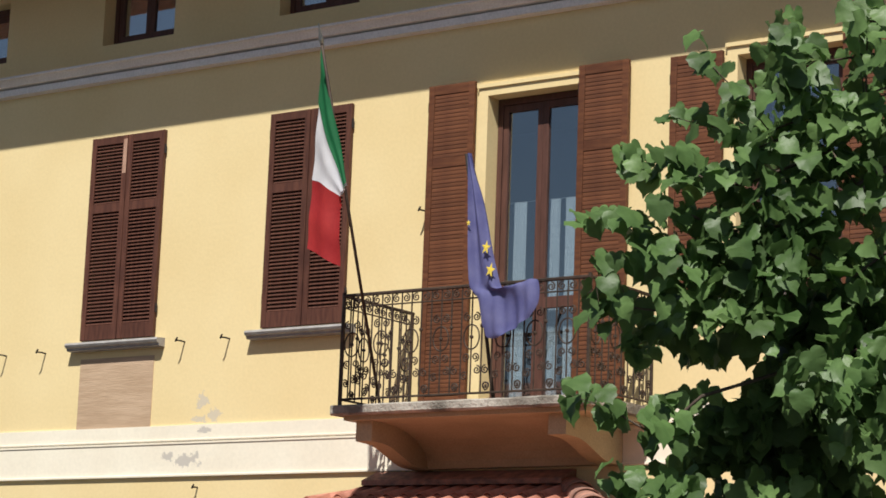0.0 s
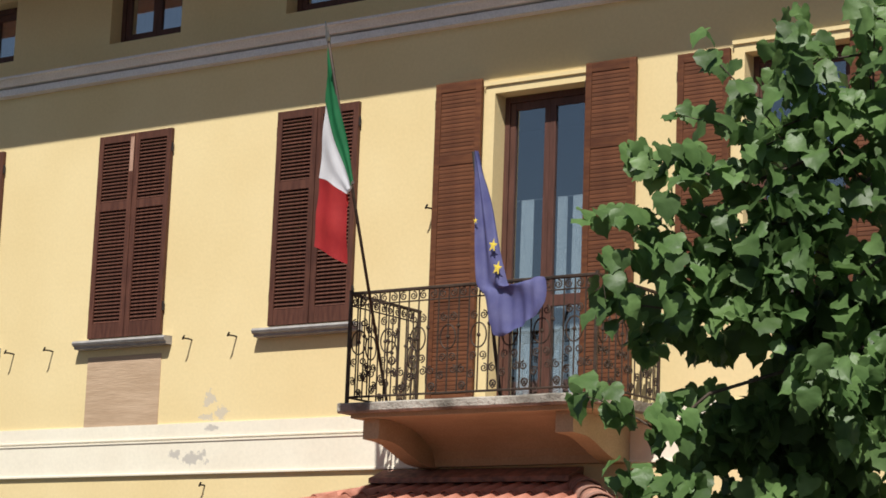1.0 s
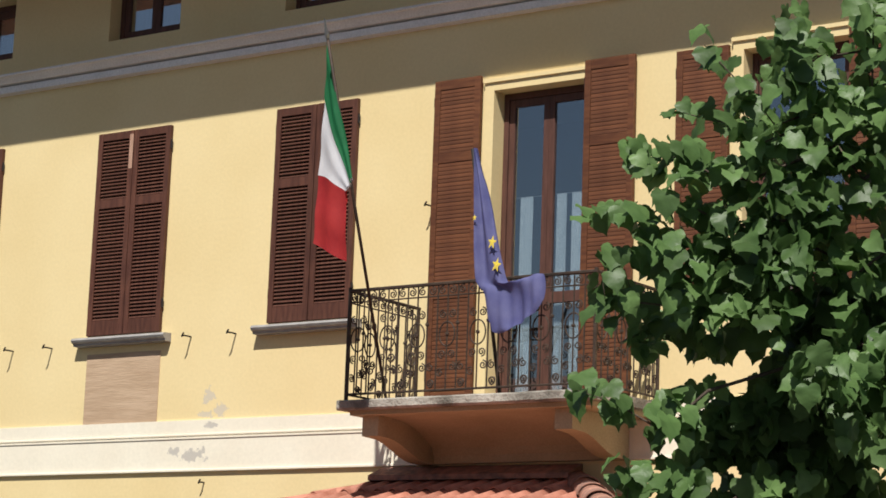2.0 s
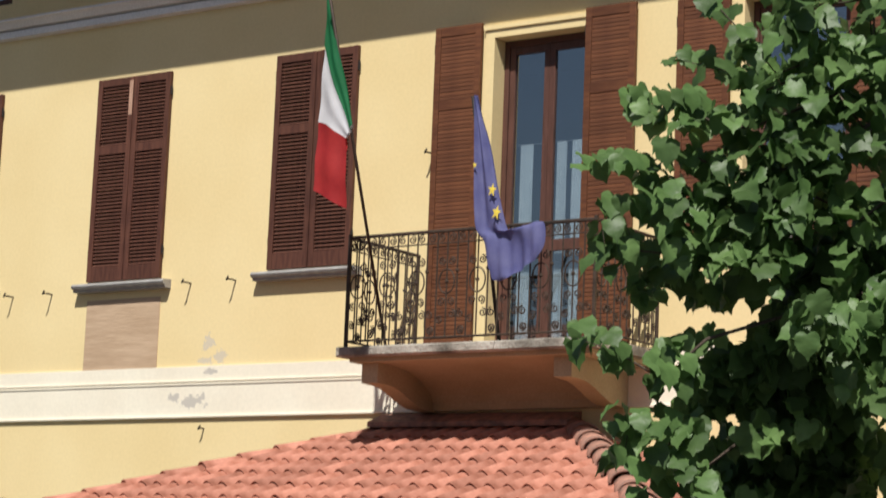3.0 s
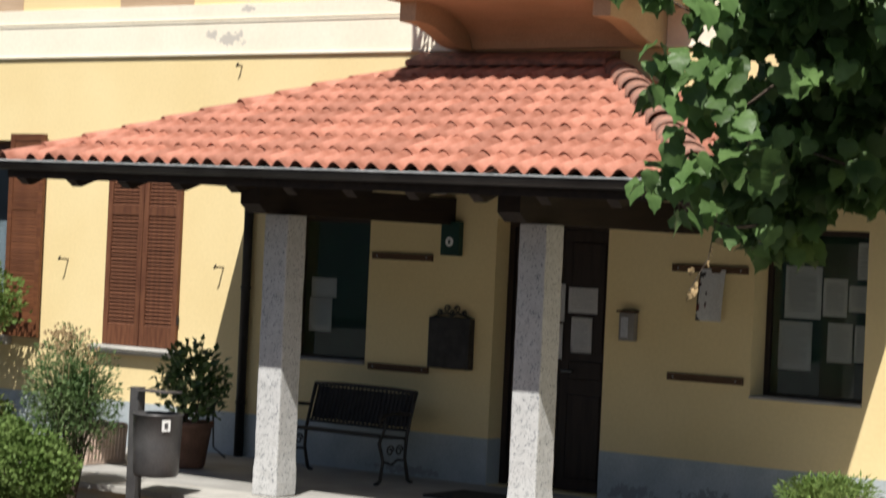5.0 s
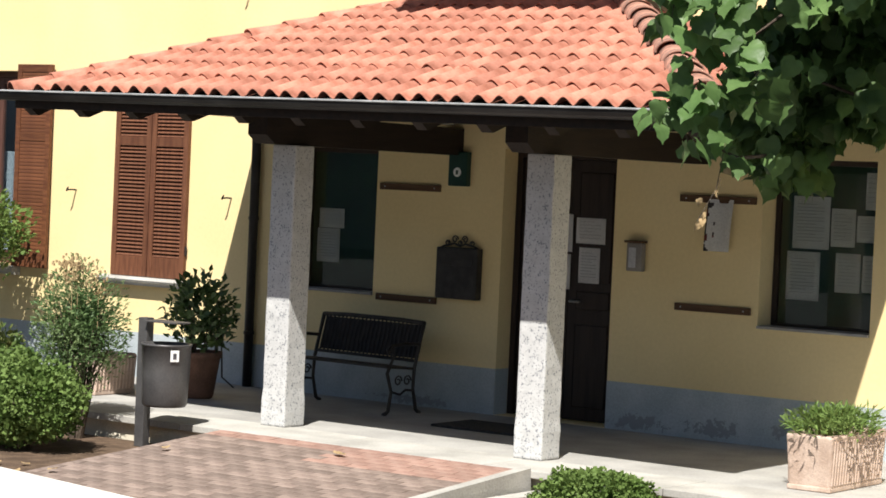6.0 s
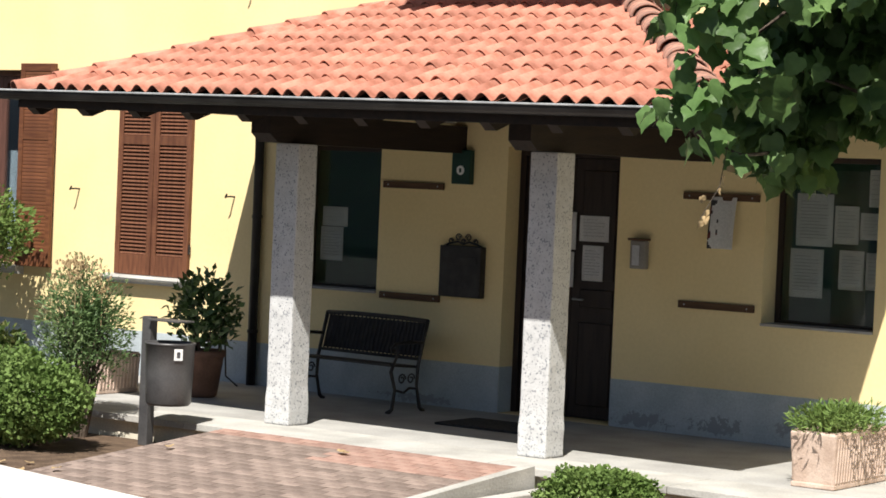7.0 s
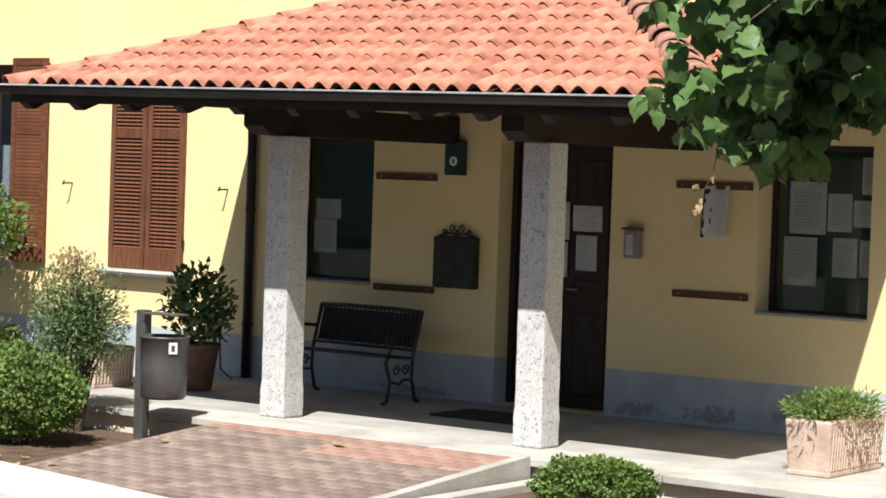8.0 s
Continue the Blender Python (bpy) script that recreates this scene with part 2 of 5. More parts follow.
def thing(name, at, label, category, group="", turn=0.0):
    ob = new(name)
    ob.empty_display_size = 0.1
    ob.matrix_basis = pose(*at, 0, 0, turn)
    return tagged(ob, label, category, group)


def structure(name, bm, mat, label="", category="", smooth=False):
    return tagged(new(name, mesh_of(bm, name, mat, smooth)), label, category, "", "structure")


def box(bm, x0, x1, y0, y1, z0, z1, bevel=0.0, mi=0):
    made = bmesh.ops.create_cube(bm, size=1.0)
    for v in made["verts"]:
        v.co = ((x0 + x1) / 2 + v.co.x * (x1 - x0), (y0 + y1) / 2 + v.co.y * (y1 - y0), (z0 + z1) / 2 + v.co.z * (z1 - z0))
    faces = {f for v in made["verts"] for f in v.link_faces}
    for f in faces:
        f.material_index = mi
    if bevel:
        edges = {e for v in made["verts"] for e in v.link_edges}
        bmesh.ops.bevel(bm, geom=list(edges), offset=bevel, segments=2, affect="EDGES", profile=0.6)
    return bm


def cube(*a, **k):
    return box(bmesh.new(), *a, **k)


def tube(bm, pts, r, seg=6, mi=0, cap=True):
    """A round bar along points; r may be one radius or one for each point."""
    pts = [Vector(p) for p in pts]
    rings = []
    for i, p in enumerate(pts):
        d = (pts[min(i + 1, len(pts) - 1)] - pts[max(i - 1, 0)]).normalized()
        up = Vector((0, 1, 0)) if abs(d.y) < 0.9 else Vector((1, 0, 0))
        a = d.cross(up).normalized()
        b = d.cross(a)
        rr = r[i] if isinstance(r, (list, tuple)) else r
        rings.append([bm.verts.new(p + rr * (math.cos(2 * math.pi * k / seg) * a + math.sin(2 * math.pi * k / seg) * b)) for k in range(seg)])
    for r0, r1 in zip(rings, rings[1:]):
        for k in range(seg):
            bm.faces.new((r0[k], r0[(k + 1) % seg], r1[(k + 1) % seg], r1[k])).material_index = mi
    if cap:
        bm.faces.new(rings[0]).material_index = mi
        bm.faces.new(rings[-1][::-1]).material_index = mi
    return bm


def prism(bm, outline, x0, x1, mi=0):
    """An outline in (y, z) pushed along x."""
    a = [bm.verts.new((x0, y, z)) for y, z in outline]
    b = [bm.verts.new((x1, y, z)) for y, z in outline]
    n = len(a)
    for i in range(n):
        bm.faces.new((a[i], a[(i + 1) % n], b[(i + 1) % n], b[i])).material_index = mi
    bm.faces.new(a).material_index = mi
    bm.faces.new(b[::-1]).material_index = mi
    return bm


def lathe(bm, profile, seg=20):
    """A profile of (radius, z) turned round the z axis."""
    rings = [[bm.verts.new((r * math.cos(2 * math.pi * k / seg), r * math.sin(2 * math.pi * k / seg), z)) for k in range(seg)] for r, z in profile]
    for r0, r1 in zip(rings, rings[1:]):
        for k in range(seg):
            bm.faces.new((r0[k], r0[(k + 1) % seg], r1[(k + 1) % seg], r1[k]))
    bm.faces.new(rings[0][::-1])
    bm.faces.new(rings[-1])
    return bm


def pierced(bm, x0, x1, z0, z1, y0, y1, holes):
    """A wall from x0 to x1 and z0 to z1, y0 to y1 thick, with openings (x0, x1, z0, z1) through it."""
    xs = sorted({x0, x1, *(v for h in holes for v in h[:2])})
    zs = sorted({z0, z1, *(v for h in holes for v in h[2:])})
    solid = lambda i, k: 0 <= i < len(xs) - 1 and 0 <= k < len(zs) - 1 and not any(
        h[0] < (xs[i] + xs[i + 1]) / 2 < h[1] and h[2] < (zs[k] + zs[k + 1]) / 2 < h[3] for h in holes)
    quad = lambda *p: bm.faces.new([bm.verts.new(v) for v in p])
    for i in range(len(xs) - 1):
        for k in range(len(zs) - 1):
            if not solid(i, k):
                continue
            a, b, c, d = xs[i], xs[i + 1], zs[k], zs[k + 1]
            for y in (y0, y1):
                quad((a, y, c), (b, y, c), (b, y, d), (a, y, d))
            for (di, dk, p, q) in ((-1, 0, (a, c), (a, d)), (1, 0, (b, c), (b, d)), (0, -1, (a, c), (b, c)), (0, 1, (a, d), (b, d))):
                if not solid(i + di, k + dk):
                    quad((p[0], y0, p[1]), (q[0], y0, q[1]), (q[0], y1, q[1]), (p[0], y1, p[1]))
    bmesh.ops.remove_doubles(bm, verts=bm.verts, dist=1e-5)
    return bm


# ------------------------------------------------------------------ the house: walls, mouldings, roof
FLOOR2 = (-17.81, -15.43, -13.08)
CLOSED_UP = [(c - 0.44, c + 0.44, 5.27, 7.30) for c in FLOOR2]
ATTIC = [(c - 0.49, c + 0.49, 8.35, 9.02) for c in (-20.2, -17.81, -15.43, -13.08, -10.57, -8.05)]
FRENCH = (-11.055, -10.09, 4.33, 7.24)
UPPER_OPEN = (-8.53, -7.57, 5.27, 7.30)
LOW_OPEN = (-18.30, -17.37, 0.98, 3.00)
LOW_CLOSED = (-15.88, -15.00, 0.99, 2.98)
NOTICE_A = (-13.63, -12.63, 0.97, 2.32)
NOTICE_B = (-8.65, -7.65, 0.96, 2.36)
ENTRANCE = (-11.22, -10.06, 0.0, 2.36)
HOLES = CLOSED_UP + ATTIC + [FRENCH, UPPER_OPEN, LOW_OPEN, LOW_CLOSED, NOTICE_A, NOTICE_B, ENTRANCE]

structure("wall_front", pierced(bmesh.new(), -26, 3, -0.3, 9.30, 0.0, 0.34, HOLES), YELLOW, "sunlit yellow plastered house front with peeling spots", "wall")
structure("wall_side", cube(-26.3, -26.0, 0, 9.0, -0.3, 9.3), YELLOW, "yellow plastered end wall of the house", "wall")
structure("wall_side", cube(3.0, 3.3, 0, 9.0, -0.3, 9.3), YELLOW, "yellow plastered end wall of the house", "wall")
structure("wall_back", cube(-26, 3, 8.7, 9.0, -0.3, 9.3), YELLOW, "yellow plastered back wall of the house", "wall")
structure("wall_inner", cube(-26, 3, 3.6, 3.75, -0.3, 9.3), ROOM_SHADE, "inner wall behind the front rooms, painted dark as shade", "wall")
structure("floor_upper", cube(-26, 3, 0.34, 3.6, 4.0, 4.3), ROOM_SHADE, "upper storey floor inside the house, painted dark as shade", "floor")
structure("floor_attic", cube(-26, 3, 0.34, 3.6, 7.9, 8.2), ROOM_SHADE, "attic floor inside the house, painted dark as shade", "floor")
bm = prism(bmesh.new(), [(-1.255, 9.28), (-1.255, 9.40), (4.5, 11.2), (10.1, 9.40), (10.1, 9.28)], -26.8, 3.8)
structure("roof", bm, TILE_OLD, "broad tiled house roof with a deep eave", "roof")

bm = prism(bmesh.new(), [(0, 4.352), (-0.016, 4.35), (-0.016, 4.215), (-0.027, 4.212), (-0.027, 4.198), (-0.018, 4.196), (-0.018, 4.184), (-0.027, 4.182), (-0.027, 4.168),
                         (-0.018, 4.166), (-0.018, 3.875), (-0.032, 3.87), (-0.032, 3.852), (0, 3.848)], -26, 3)
structure("trim_band", bm, CREAM, "cream moulded string course across the house front", "moulding")
bm = prism(bmesh.new(), [(0, 8.13), (-0.18, 8.12), (-0.18, 8.095), (-0.155, 8.09), (-0.13, 8.06), (-0.11, 8.032), (-0.03, 8.03), (-0.03, 8.012), (-0.075, 8.01), (-0.075, 7.94), (0, 7.93)], -26, 3)
structure("trim_cornice", bm, CORNICE, "grey-pink moulded cornice under the attic windows", "moulding")
for a, b in ((-26, ENTRANCE[0] - 0.0), (ENTRANCE[1], 3)):
    structure("baseboard", cube(a, b, -0.004, 0.001, -0.3, 0.405), GREYBASE, "grey painted base along the yellow wall", "painted base")
structure("baseboard", cube(ENTRANCE[0] - 0.001, ENTRANCE[0] + 0.003, 0.002, 0.198, 0.0, 0.405), GREYBASE, "grey painted base in the doorway", "painted base")
for c in FLOOR2[:2]:
    bm = cube(c - 0.495, c + 0.495, -0.006, 0.001, 4.352, 5.06)
    tagged(new("wall_patch", mesh_of(bm, "wall_patch", BRICKPATCH)), "bare brown render panel below a window sill", "wall patch", "bare panels", "structure")

# ------------------------------------------------------------------ ground, platform, ramp
GZ = -0.22
bm = bmesh.new()
N = 14
grid = [[bm.verts.new((-600 + 1200 * i / N, -600 + 1200 * j / N, GZ - 0.02)) for j in range(N + 1)] for i in range(N + 1)]
for i in range(N):
    for j in range(N):
        bm.faces.new((grid[i][j], grid[i + 1][j], grid[i + 1][j + 1], grid[i][j + 1]))
structure("ground", bm, ASPHALT, "grey asphalt ground of the square", "ground")
EDGE = -2.98
structure("porch_floor", cube(-15.2, 1.0, EDGE + 0.07, 0.0, -0.30, -0.055), RISER, "cream riser of the raised porch platform", "platform")
bm = bmesh.new()
for i in range(11):
    x0 = -15.25 + 1.5 * i
    box(bm, x0 + 0.003, x0 + 1.497, EDGE, EDGE + 0.62, -0.055, 0.0, 0.006)
structure("platform_edge", bm, CONCRETE, "pale stone slabs edging the porch floor", "stone edging")
structure("platform_floor", cube(-15.25, 1.25, EDGE + 0.625, -0.003, -0.056, -0.003), PORCHFLOOR, "grey concrete porch floor", "floor")

RX0, RX1, RY0, RY1 = -11.80, -8.93, EDGE - 0.004, -5.35
RDROP = 0.185
SLOPE = math.atan2(RDROP, RY0 - RY1)
ramp_frame = pose(0, RY0, -0.004, math.degrees(SLOPE))
bm = prism(bmesh.new(), [(RY0, -0.030), (RY0, -0.30), (RY1 - 0.02, -0.30), (RY1 - 0.02, -0.030 - RDROP)], RX0, RX1)
ramp = structure("ramp", bm, JOINT, "clay paved ramp rising to the porch", "ramp")
bm = bmesh.new()
L = (RY0 - RY1) / math.cos(SLOPE)
prism(bm, [(0, 0.022), (0, -0.25), (-L, -0.25), (-L, 0.022)], RX1, RX1 + 0.09)
ob = tagged(new("ramp_kerb", mesh_of(bm, "ramp_kerb", CONCRETE)), "rounded concrete kerb along the ramp side", "kerb", "", "structure")
ob.matrix_basis = ramp_frame
structure("bed_kerb", cube(-8.80, -8.66, -6.2, EDGE - 0.01, -0.30, -0.135, 0.008), CONCRETE, "low pale stone kerb beside the ramp", "kerb")
structure("path_kerb", cube(-5.0, 2.6, -0.80, 0.0, -0.20, 0.0, 0.01), PALESTONE, "broad pale stone kerb at the ramp foot", "kerb").matrix_basis = pose(-11.15, -5.30, -0.158, 0, 0, -11.5)
structure("soil_bed", cube(-18.5, RX0 - 0.01, -5.34, EDGE - 0.01, -0.33, -0.19), SOIL, "dry brown soil of the planting bed", "planting bed")
structure("soil_bed", cube(-8.65, -2.0, -6.2, EDGE - 0.01, -0.33, -0.19), SOIL, "dry brown soil of the planting bed", "planting bed")

# ------------------------------------------------------------------ unseen block added behind the camera to keep low sky off the porch
structure("wall_sky_blocker", cube(-75, 45, -41.0, -40.0, -0.3, 9.6), OPPOSITE, "plain grey house block added unseen across the square to block low sky", "wall")
structure("roof_opposite", prism(bmesh.new(), [(-39.4, 9.45), (-39.4, 9.65), (-45.0, 11.6), (-45.0, 9.45)], -75.5, 45.5), TILE_OLD, "low tiled roof of the added, unseen block across the square", "roof")

# ------------------------------------------------------------------ granite columns, beams
def column(x):
    c = thing("granite_column", (x, -2.33, 0), "square speckled granite column carrying the porch roof", "column", "porch columns")
    bm = bmesh.new()
    w = 0.122
    box(bm, -w, w, -w, w, 0.0, 2.285, 0.014)
    bmesh.ops.subdivide_edges(bm, edges=[e for e in bm.edges if e.calc_length() > 0.5], cuts=22)
    for v in bm.verts:
        if 0.02 < v.co.z < 2.25:
            v.co += 0.005 * noise.noise_vector(v.co * 7 + Vector((x, 0, 0)))
        if v.co.z < 0.30:
            v.co.x, v.co.y = v.co.x * 1.05, v.co.y * 1.05
    part("shaft", bm, GRANITE, c)
    return c


column(-11.715)
column(-9.228)

EAVE_Y, EAVE_Z, TOP_Z = -3.34, 2.665, 3.735
LX, RX = -13.90, -7.30
LA, RA = -12.10, -10.09
PITCH = math.atan2(TOP_Z - EAVE_Z, -EAVE_Y)

for x in (-11.775, -9.275):
    b = thing("porch_beam", (x, 0, 2.287), "dark brown timber beam on a granite column", "beam", "porch beams")
    bm = prism(bmesh.new(), [(-0.0, 0.0), (-2.62, 0.0), (-2.72, 0.07), (-2.72, 0.24), (-0.0, 0.24)], -0.10, 0.10)
    part("beam", bm, DARKWOOD, b)
b = thing("porch_plate", (0, -2.256, 2.53), "dark timber wall plate above the columns", "beam")
part("beam", cube(LX + 0.35, RX - 0.3, -0.08, 0.08, 0.0, 0.12), DARKWOOD, b)
for i in range(12):
    x = LX + 0.12 + 0.575 * i
    top = min(1.0, max(0.15, (x - LX) / (LA - LX), 0) if x < LA else 1.0, (RX - x) / (RX - RA) if x > RA else 1.0)
    y1 = EAVE_Y * (1 - max(0.12, top))
    r = thing("rafter", (x, EAVE_Y, EAVE_Z - 0.115 - 0.0073 * (x - LX)), "dark brown rafter under the porch roof", "rafter", "porch rafters")
    run, rise = y1 - EAVE_Y, (y1 - EAVE_Y) * math.tan(PITCH)
    bm = prism(bmesh.new(), [(0.02, -0.05), (0.10, -0.105), (0.12, -0.105), (run, rise - 0.10), (run, rise), (0.02, 0)], -0.045, 0.045)
    part("beam", bm, DARKWOOD, r)

# ------------------------------------------------------------------ porch roof
# the whole roof has settled a little towards its outer end
SETTLED = pose(LX, 0, EAVE_Z - 0.018, 0, 0.42, 0) @ Matrix.Translation((-LX, 0, -EAVE_Z))
porch = thing("porch_roof", (0, 0, 0), "hipped porch roof of orange-red clay tiles", "porch roof")
porch.matrix_basis = SETTLED
bm = bmesh.new()
P = lambda *c: bm.verts.new(c)
low = [P(LX, EAVE_Y, EAVE_Z), P(RX, EAVE_Y, EAVE_Z), P(RX, -0.002, EAVE_Z), P(RA, -0.002, TOP_Z), P(LA, -0.002, TOP_Z), P(LX, -0.002, EAVE_Z)]
high = [bm.verts.new(v.co - Vector((0, 0, 0.04))) for v in low]
for s in (low, high):
    bm.faces.new((s[0], s[1], s[3], s[4])), bm.faces.new((s[1], s[2], s[3])), bm.faces.new((s[0], s[4], s[5]))
for i in range(6):
    bm.faces.new((low[i], low[(i + 1) % 6], high[(i + 1) % 6], high[i]))
part("deck", bm, DARKWOOD, porch, "dark boarded underside")


def wave_tile(width=0.176, h0=0.062, h1=0.053, length=0.52, t=0.013, seg=12):
    """A clay tile with one round crown between two half channels, slightly taller at its lower end."""
    bm = bmesh.new()
    rows = []
    for y, h in ((0.0, h0), (length, h1)):
        for off in (0.0, -t):
            rows.append([bm.verts.new((width * (k / seg - 0.5), y, off + h * (0.5 + 0.5 * math.cos(2 * math.pi * (k / seg - 0.5))) ** 0.85)) for k in range(seg + 1)])
    for a, b in ((0, 2), (3, 1), (1, 0)):
        for k in range(seg):
            bm.faces.new((rows[a][k], rows[a][k + 1], rows[b][k + 1], rows[b][k]))
    return bm


def hip_cover(r0, r1, length, t, seg=10, high=0.8):
    bm = bmesh.new()
    rows = []
    for y, r in ((0.0, r0), (length, r1)):
        for rr in (r, r - t):
            rows.append([bm.verts.new((rr * math.cos(math.pi * k / seg), y, high * rr * math.sin(math.pi * k / seg))) for k in range(seg + 1)])
    for a, b in ((0, 2), (2, 3), (3, 1), (1, 0)):
        for k in range(seg):
            bm.faces.new((rows[a][k], rows[a][k + 1], rows[b][k + 1], rows[b][k]))
    return bm


COVER = mesh_of(wave_tile(), "cover_tile", TILE, True)
HIPTILE = mesh_of(hip_cover(0.125, 0.105, 0.45, 0.016), "hip_tile", TILE, True)
HIPOLD = mesh_of(hip_cover(0.135, 0.110, 0.45, 0.018), "hip_tile", TILE_OLD, True)
PITCHX, EXPOSED = 0.176, 0.425
rng = random.Random(4)


def tile_slope(name, origin, along, up, length, left, right, joined):
    """Cover tiles and channels on one slope: rows climb along up from the eave, columns run along it; left and right give its hips."""
    along, up = Vector(along), Vector(up)
    nor = along.cross(up)
    base = Matrix((along, up, nor)).transposed().to_4x4()
    rest = bmesh.new()
    rows = int(length / EXPOSED) + 1
    for k in range(rows):
        s = k * EXPOSED
        f = min(1.0, (s + 0.26) / length)
        a, b = left(f), right(f)
        i0, i1 = math.ceil(a / PITCHX), math.floor(b / PITCHX)
        for i in range(i0, i1 + 1):
            x = i * PITCHX
            o = Vector(origin) + along * (x + rng.uniform(-0.006, 0.006)) + up * (s - 0.06 + rng.uniform(-0.018, 0.018)) + nor * (0.022 + rng.uniform(-0.002, 0.003))
            m = Matrix.Translation(o) @ base @ pose(0, 0, 0, -2.0 + rng.uniform(-0.5, 0.5), rng.uniform(-2.5, 2.5), rng.uniform(-1.4, 1.4))
            if joined:
                rest.from_mesh(COVER)
                bmesh.ops.transform(rest, matrix=m, verts=rest.verts[-len(COVER.vertices):])
            else:
                share("cover_tile", COVER, porch, m)
    if joined:
        tagged(part("cover_tile", rest, TILE, porch, smooth=True), kind="stuff")


FRONT_L = math.hypot(-EAVE_Y, TOP_Z - EAVE_Z)
tile_slope("front", (0, EAVE_Y, EAVE_Z), (1, 0, 0), (0, math.cos(PITCH), math.sin(PITCH)), FRONT_L,
           lambda f: LX + 0.05 + (LA - LX) * f, lambda f: RX - 0.05 + (RA - RX) * f, False)
RUN_R = RX - RA
PR = math.atan2(TOP_Z - EAVE_Z, RUN_R)
tile_slope("right", (RX, 0, EAVE_Z), (0, 1, 0), (-math.cos(PR), 0, math.sin(PR)), math.hypot(RUN_R, TOP_Z - EAVE_Z),
           lambda f: EAVE_Y * (1 - f) + 0.05, lambda f: -0.10, True)
RUN_L = LA - LX
PL = math.atan2(TOP_Z - EAVE_Z, RUN_L)
tile_slope("left", (LX, 0, EAVE_Z), (0, -1, 0), (math.cos(PL), 0, math.sin(PL)), math.hypot(RUN_L, TOP_Z - EAVE_Z),
           lambda f: 0.10, lambda f: -EAVE_Y * (1 - f) - 0.20, True)
for a, b in (((LX, EAVE_Y, EAVE_Z), (LA, 0, TOP_Z)), ((RX, EAVE_Y, EAVE_Z), (RA, 0, TOP_Z))):
    a, b = Vector(a), Vector(b)
    d = (b - a).normalized()
    side = d.cross(Vector((0, 0, 1))).normalized()
    n = int((b - a).length / 0.36)
    for k in range(n):
        o = a + d * (0.36 * k - 0.04) + Vector((0, 0, (-0.020 if a.x < -10 else 0.030) + rng.uniform(-0.006, 0.008)))
        m = Matrix.Translation(o) @ Matrix((side, d, side.cross(d))).transposed().to_4x4() @ pose(0, 0, 0, -1.8, rng.uniform(-4, 4), rng.uniform(-3, 3))
        share("hip_tile", HIPTILE if a.x < -10 else HIPOLD, porch, m)
bm = prism(bmesh.new(), [(-0.001, 0.14), (-0.02, 0.14), (-0.24, 0.045), (-0.24, 0.0), (-0.001, 0.0)], LA - 0.05, RA + 0.05)
part("flashing", bm, TILE_OLD, porch, "mortar and broken tile along the wall").matrix_basis = pose(0, 0, TOP_Z)

gut = thing("gutter", (0, 0, EAVE_Z), "dark metal gutter along the porch eave", "gutter")
gut.matrix_basis = SETTLED @ gut.matrix_basis
U = [(0.065 * math.cos(math.pi * (1 + k / 8)), 0.075 * math.sin(math.pi * (1 + k / 8))) for k in range(9)]
U2 = [(y * 0.90, z * 0.90) for y, z in reversed(U)]
LIP = [(U[-1][0], 0.0)]
bm = prism(bmesh.new(), [(y + EAVE_Y - 0.07, z - 0.012) for y, z in U + U2], LX - 0.14, RX + 0.14)
part("trough", bm, GUTTER, gut)
bm = tube(bmesh.new(), [(LX - 0.14, EAVE_Y - 0.138, -0.012), (RX + 0.14, EAVE_Y - 0.138, -0.012)], 0.008)
part("rim", bm, RIM_LINE, gut, "thin bright bead on the gutter edge")
part("fascia", cube(LX, RX, EAVE_Y - 0.004, EAVE_Y + 0.022, -0.150, -0.012), DARKWOOD, gut)
for x, s in ((LX, -1), (RX, 1)):
    bm = prism(bmesh.new(), [(y, z - 0.012) for y, z in U + U2], EAVE_Y, -0.02)
    o = part("trough", bm, GUTTER, gut)
    o.matrix_basis = Matrix(((0, 1, 0, x + s * 0.07), (1, 0, 0, 0), (0, 0, 1, 0), (0, 0, 0, 1)))
pipe = thing("downpipe", (-14.06, -0.055, 0), "dark brown downpipe fixed to the wall", "downpipe")
bm = tube(bmesh.new(), [(0, 0, 0.0), (0, 0, 2.35), (0, -0.02, 2.50), (0, -0.10, 2.60)], 0.045, 12)
pipe_run = part("pipe", bm, GUTTER, pipe, smooth=True)
for z in (0.5, 1.6):
    part("clamp", tube(bmesh.new(), [(0, 0, z), (0, 0, z + 0.03)], 0.052, 12), GUTTER, pipe_run)

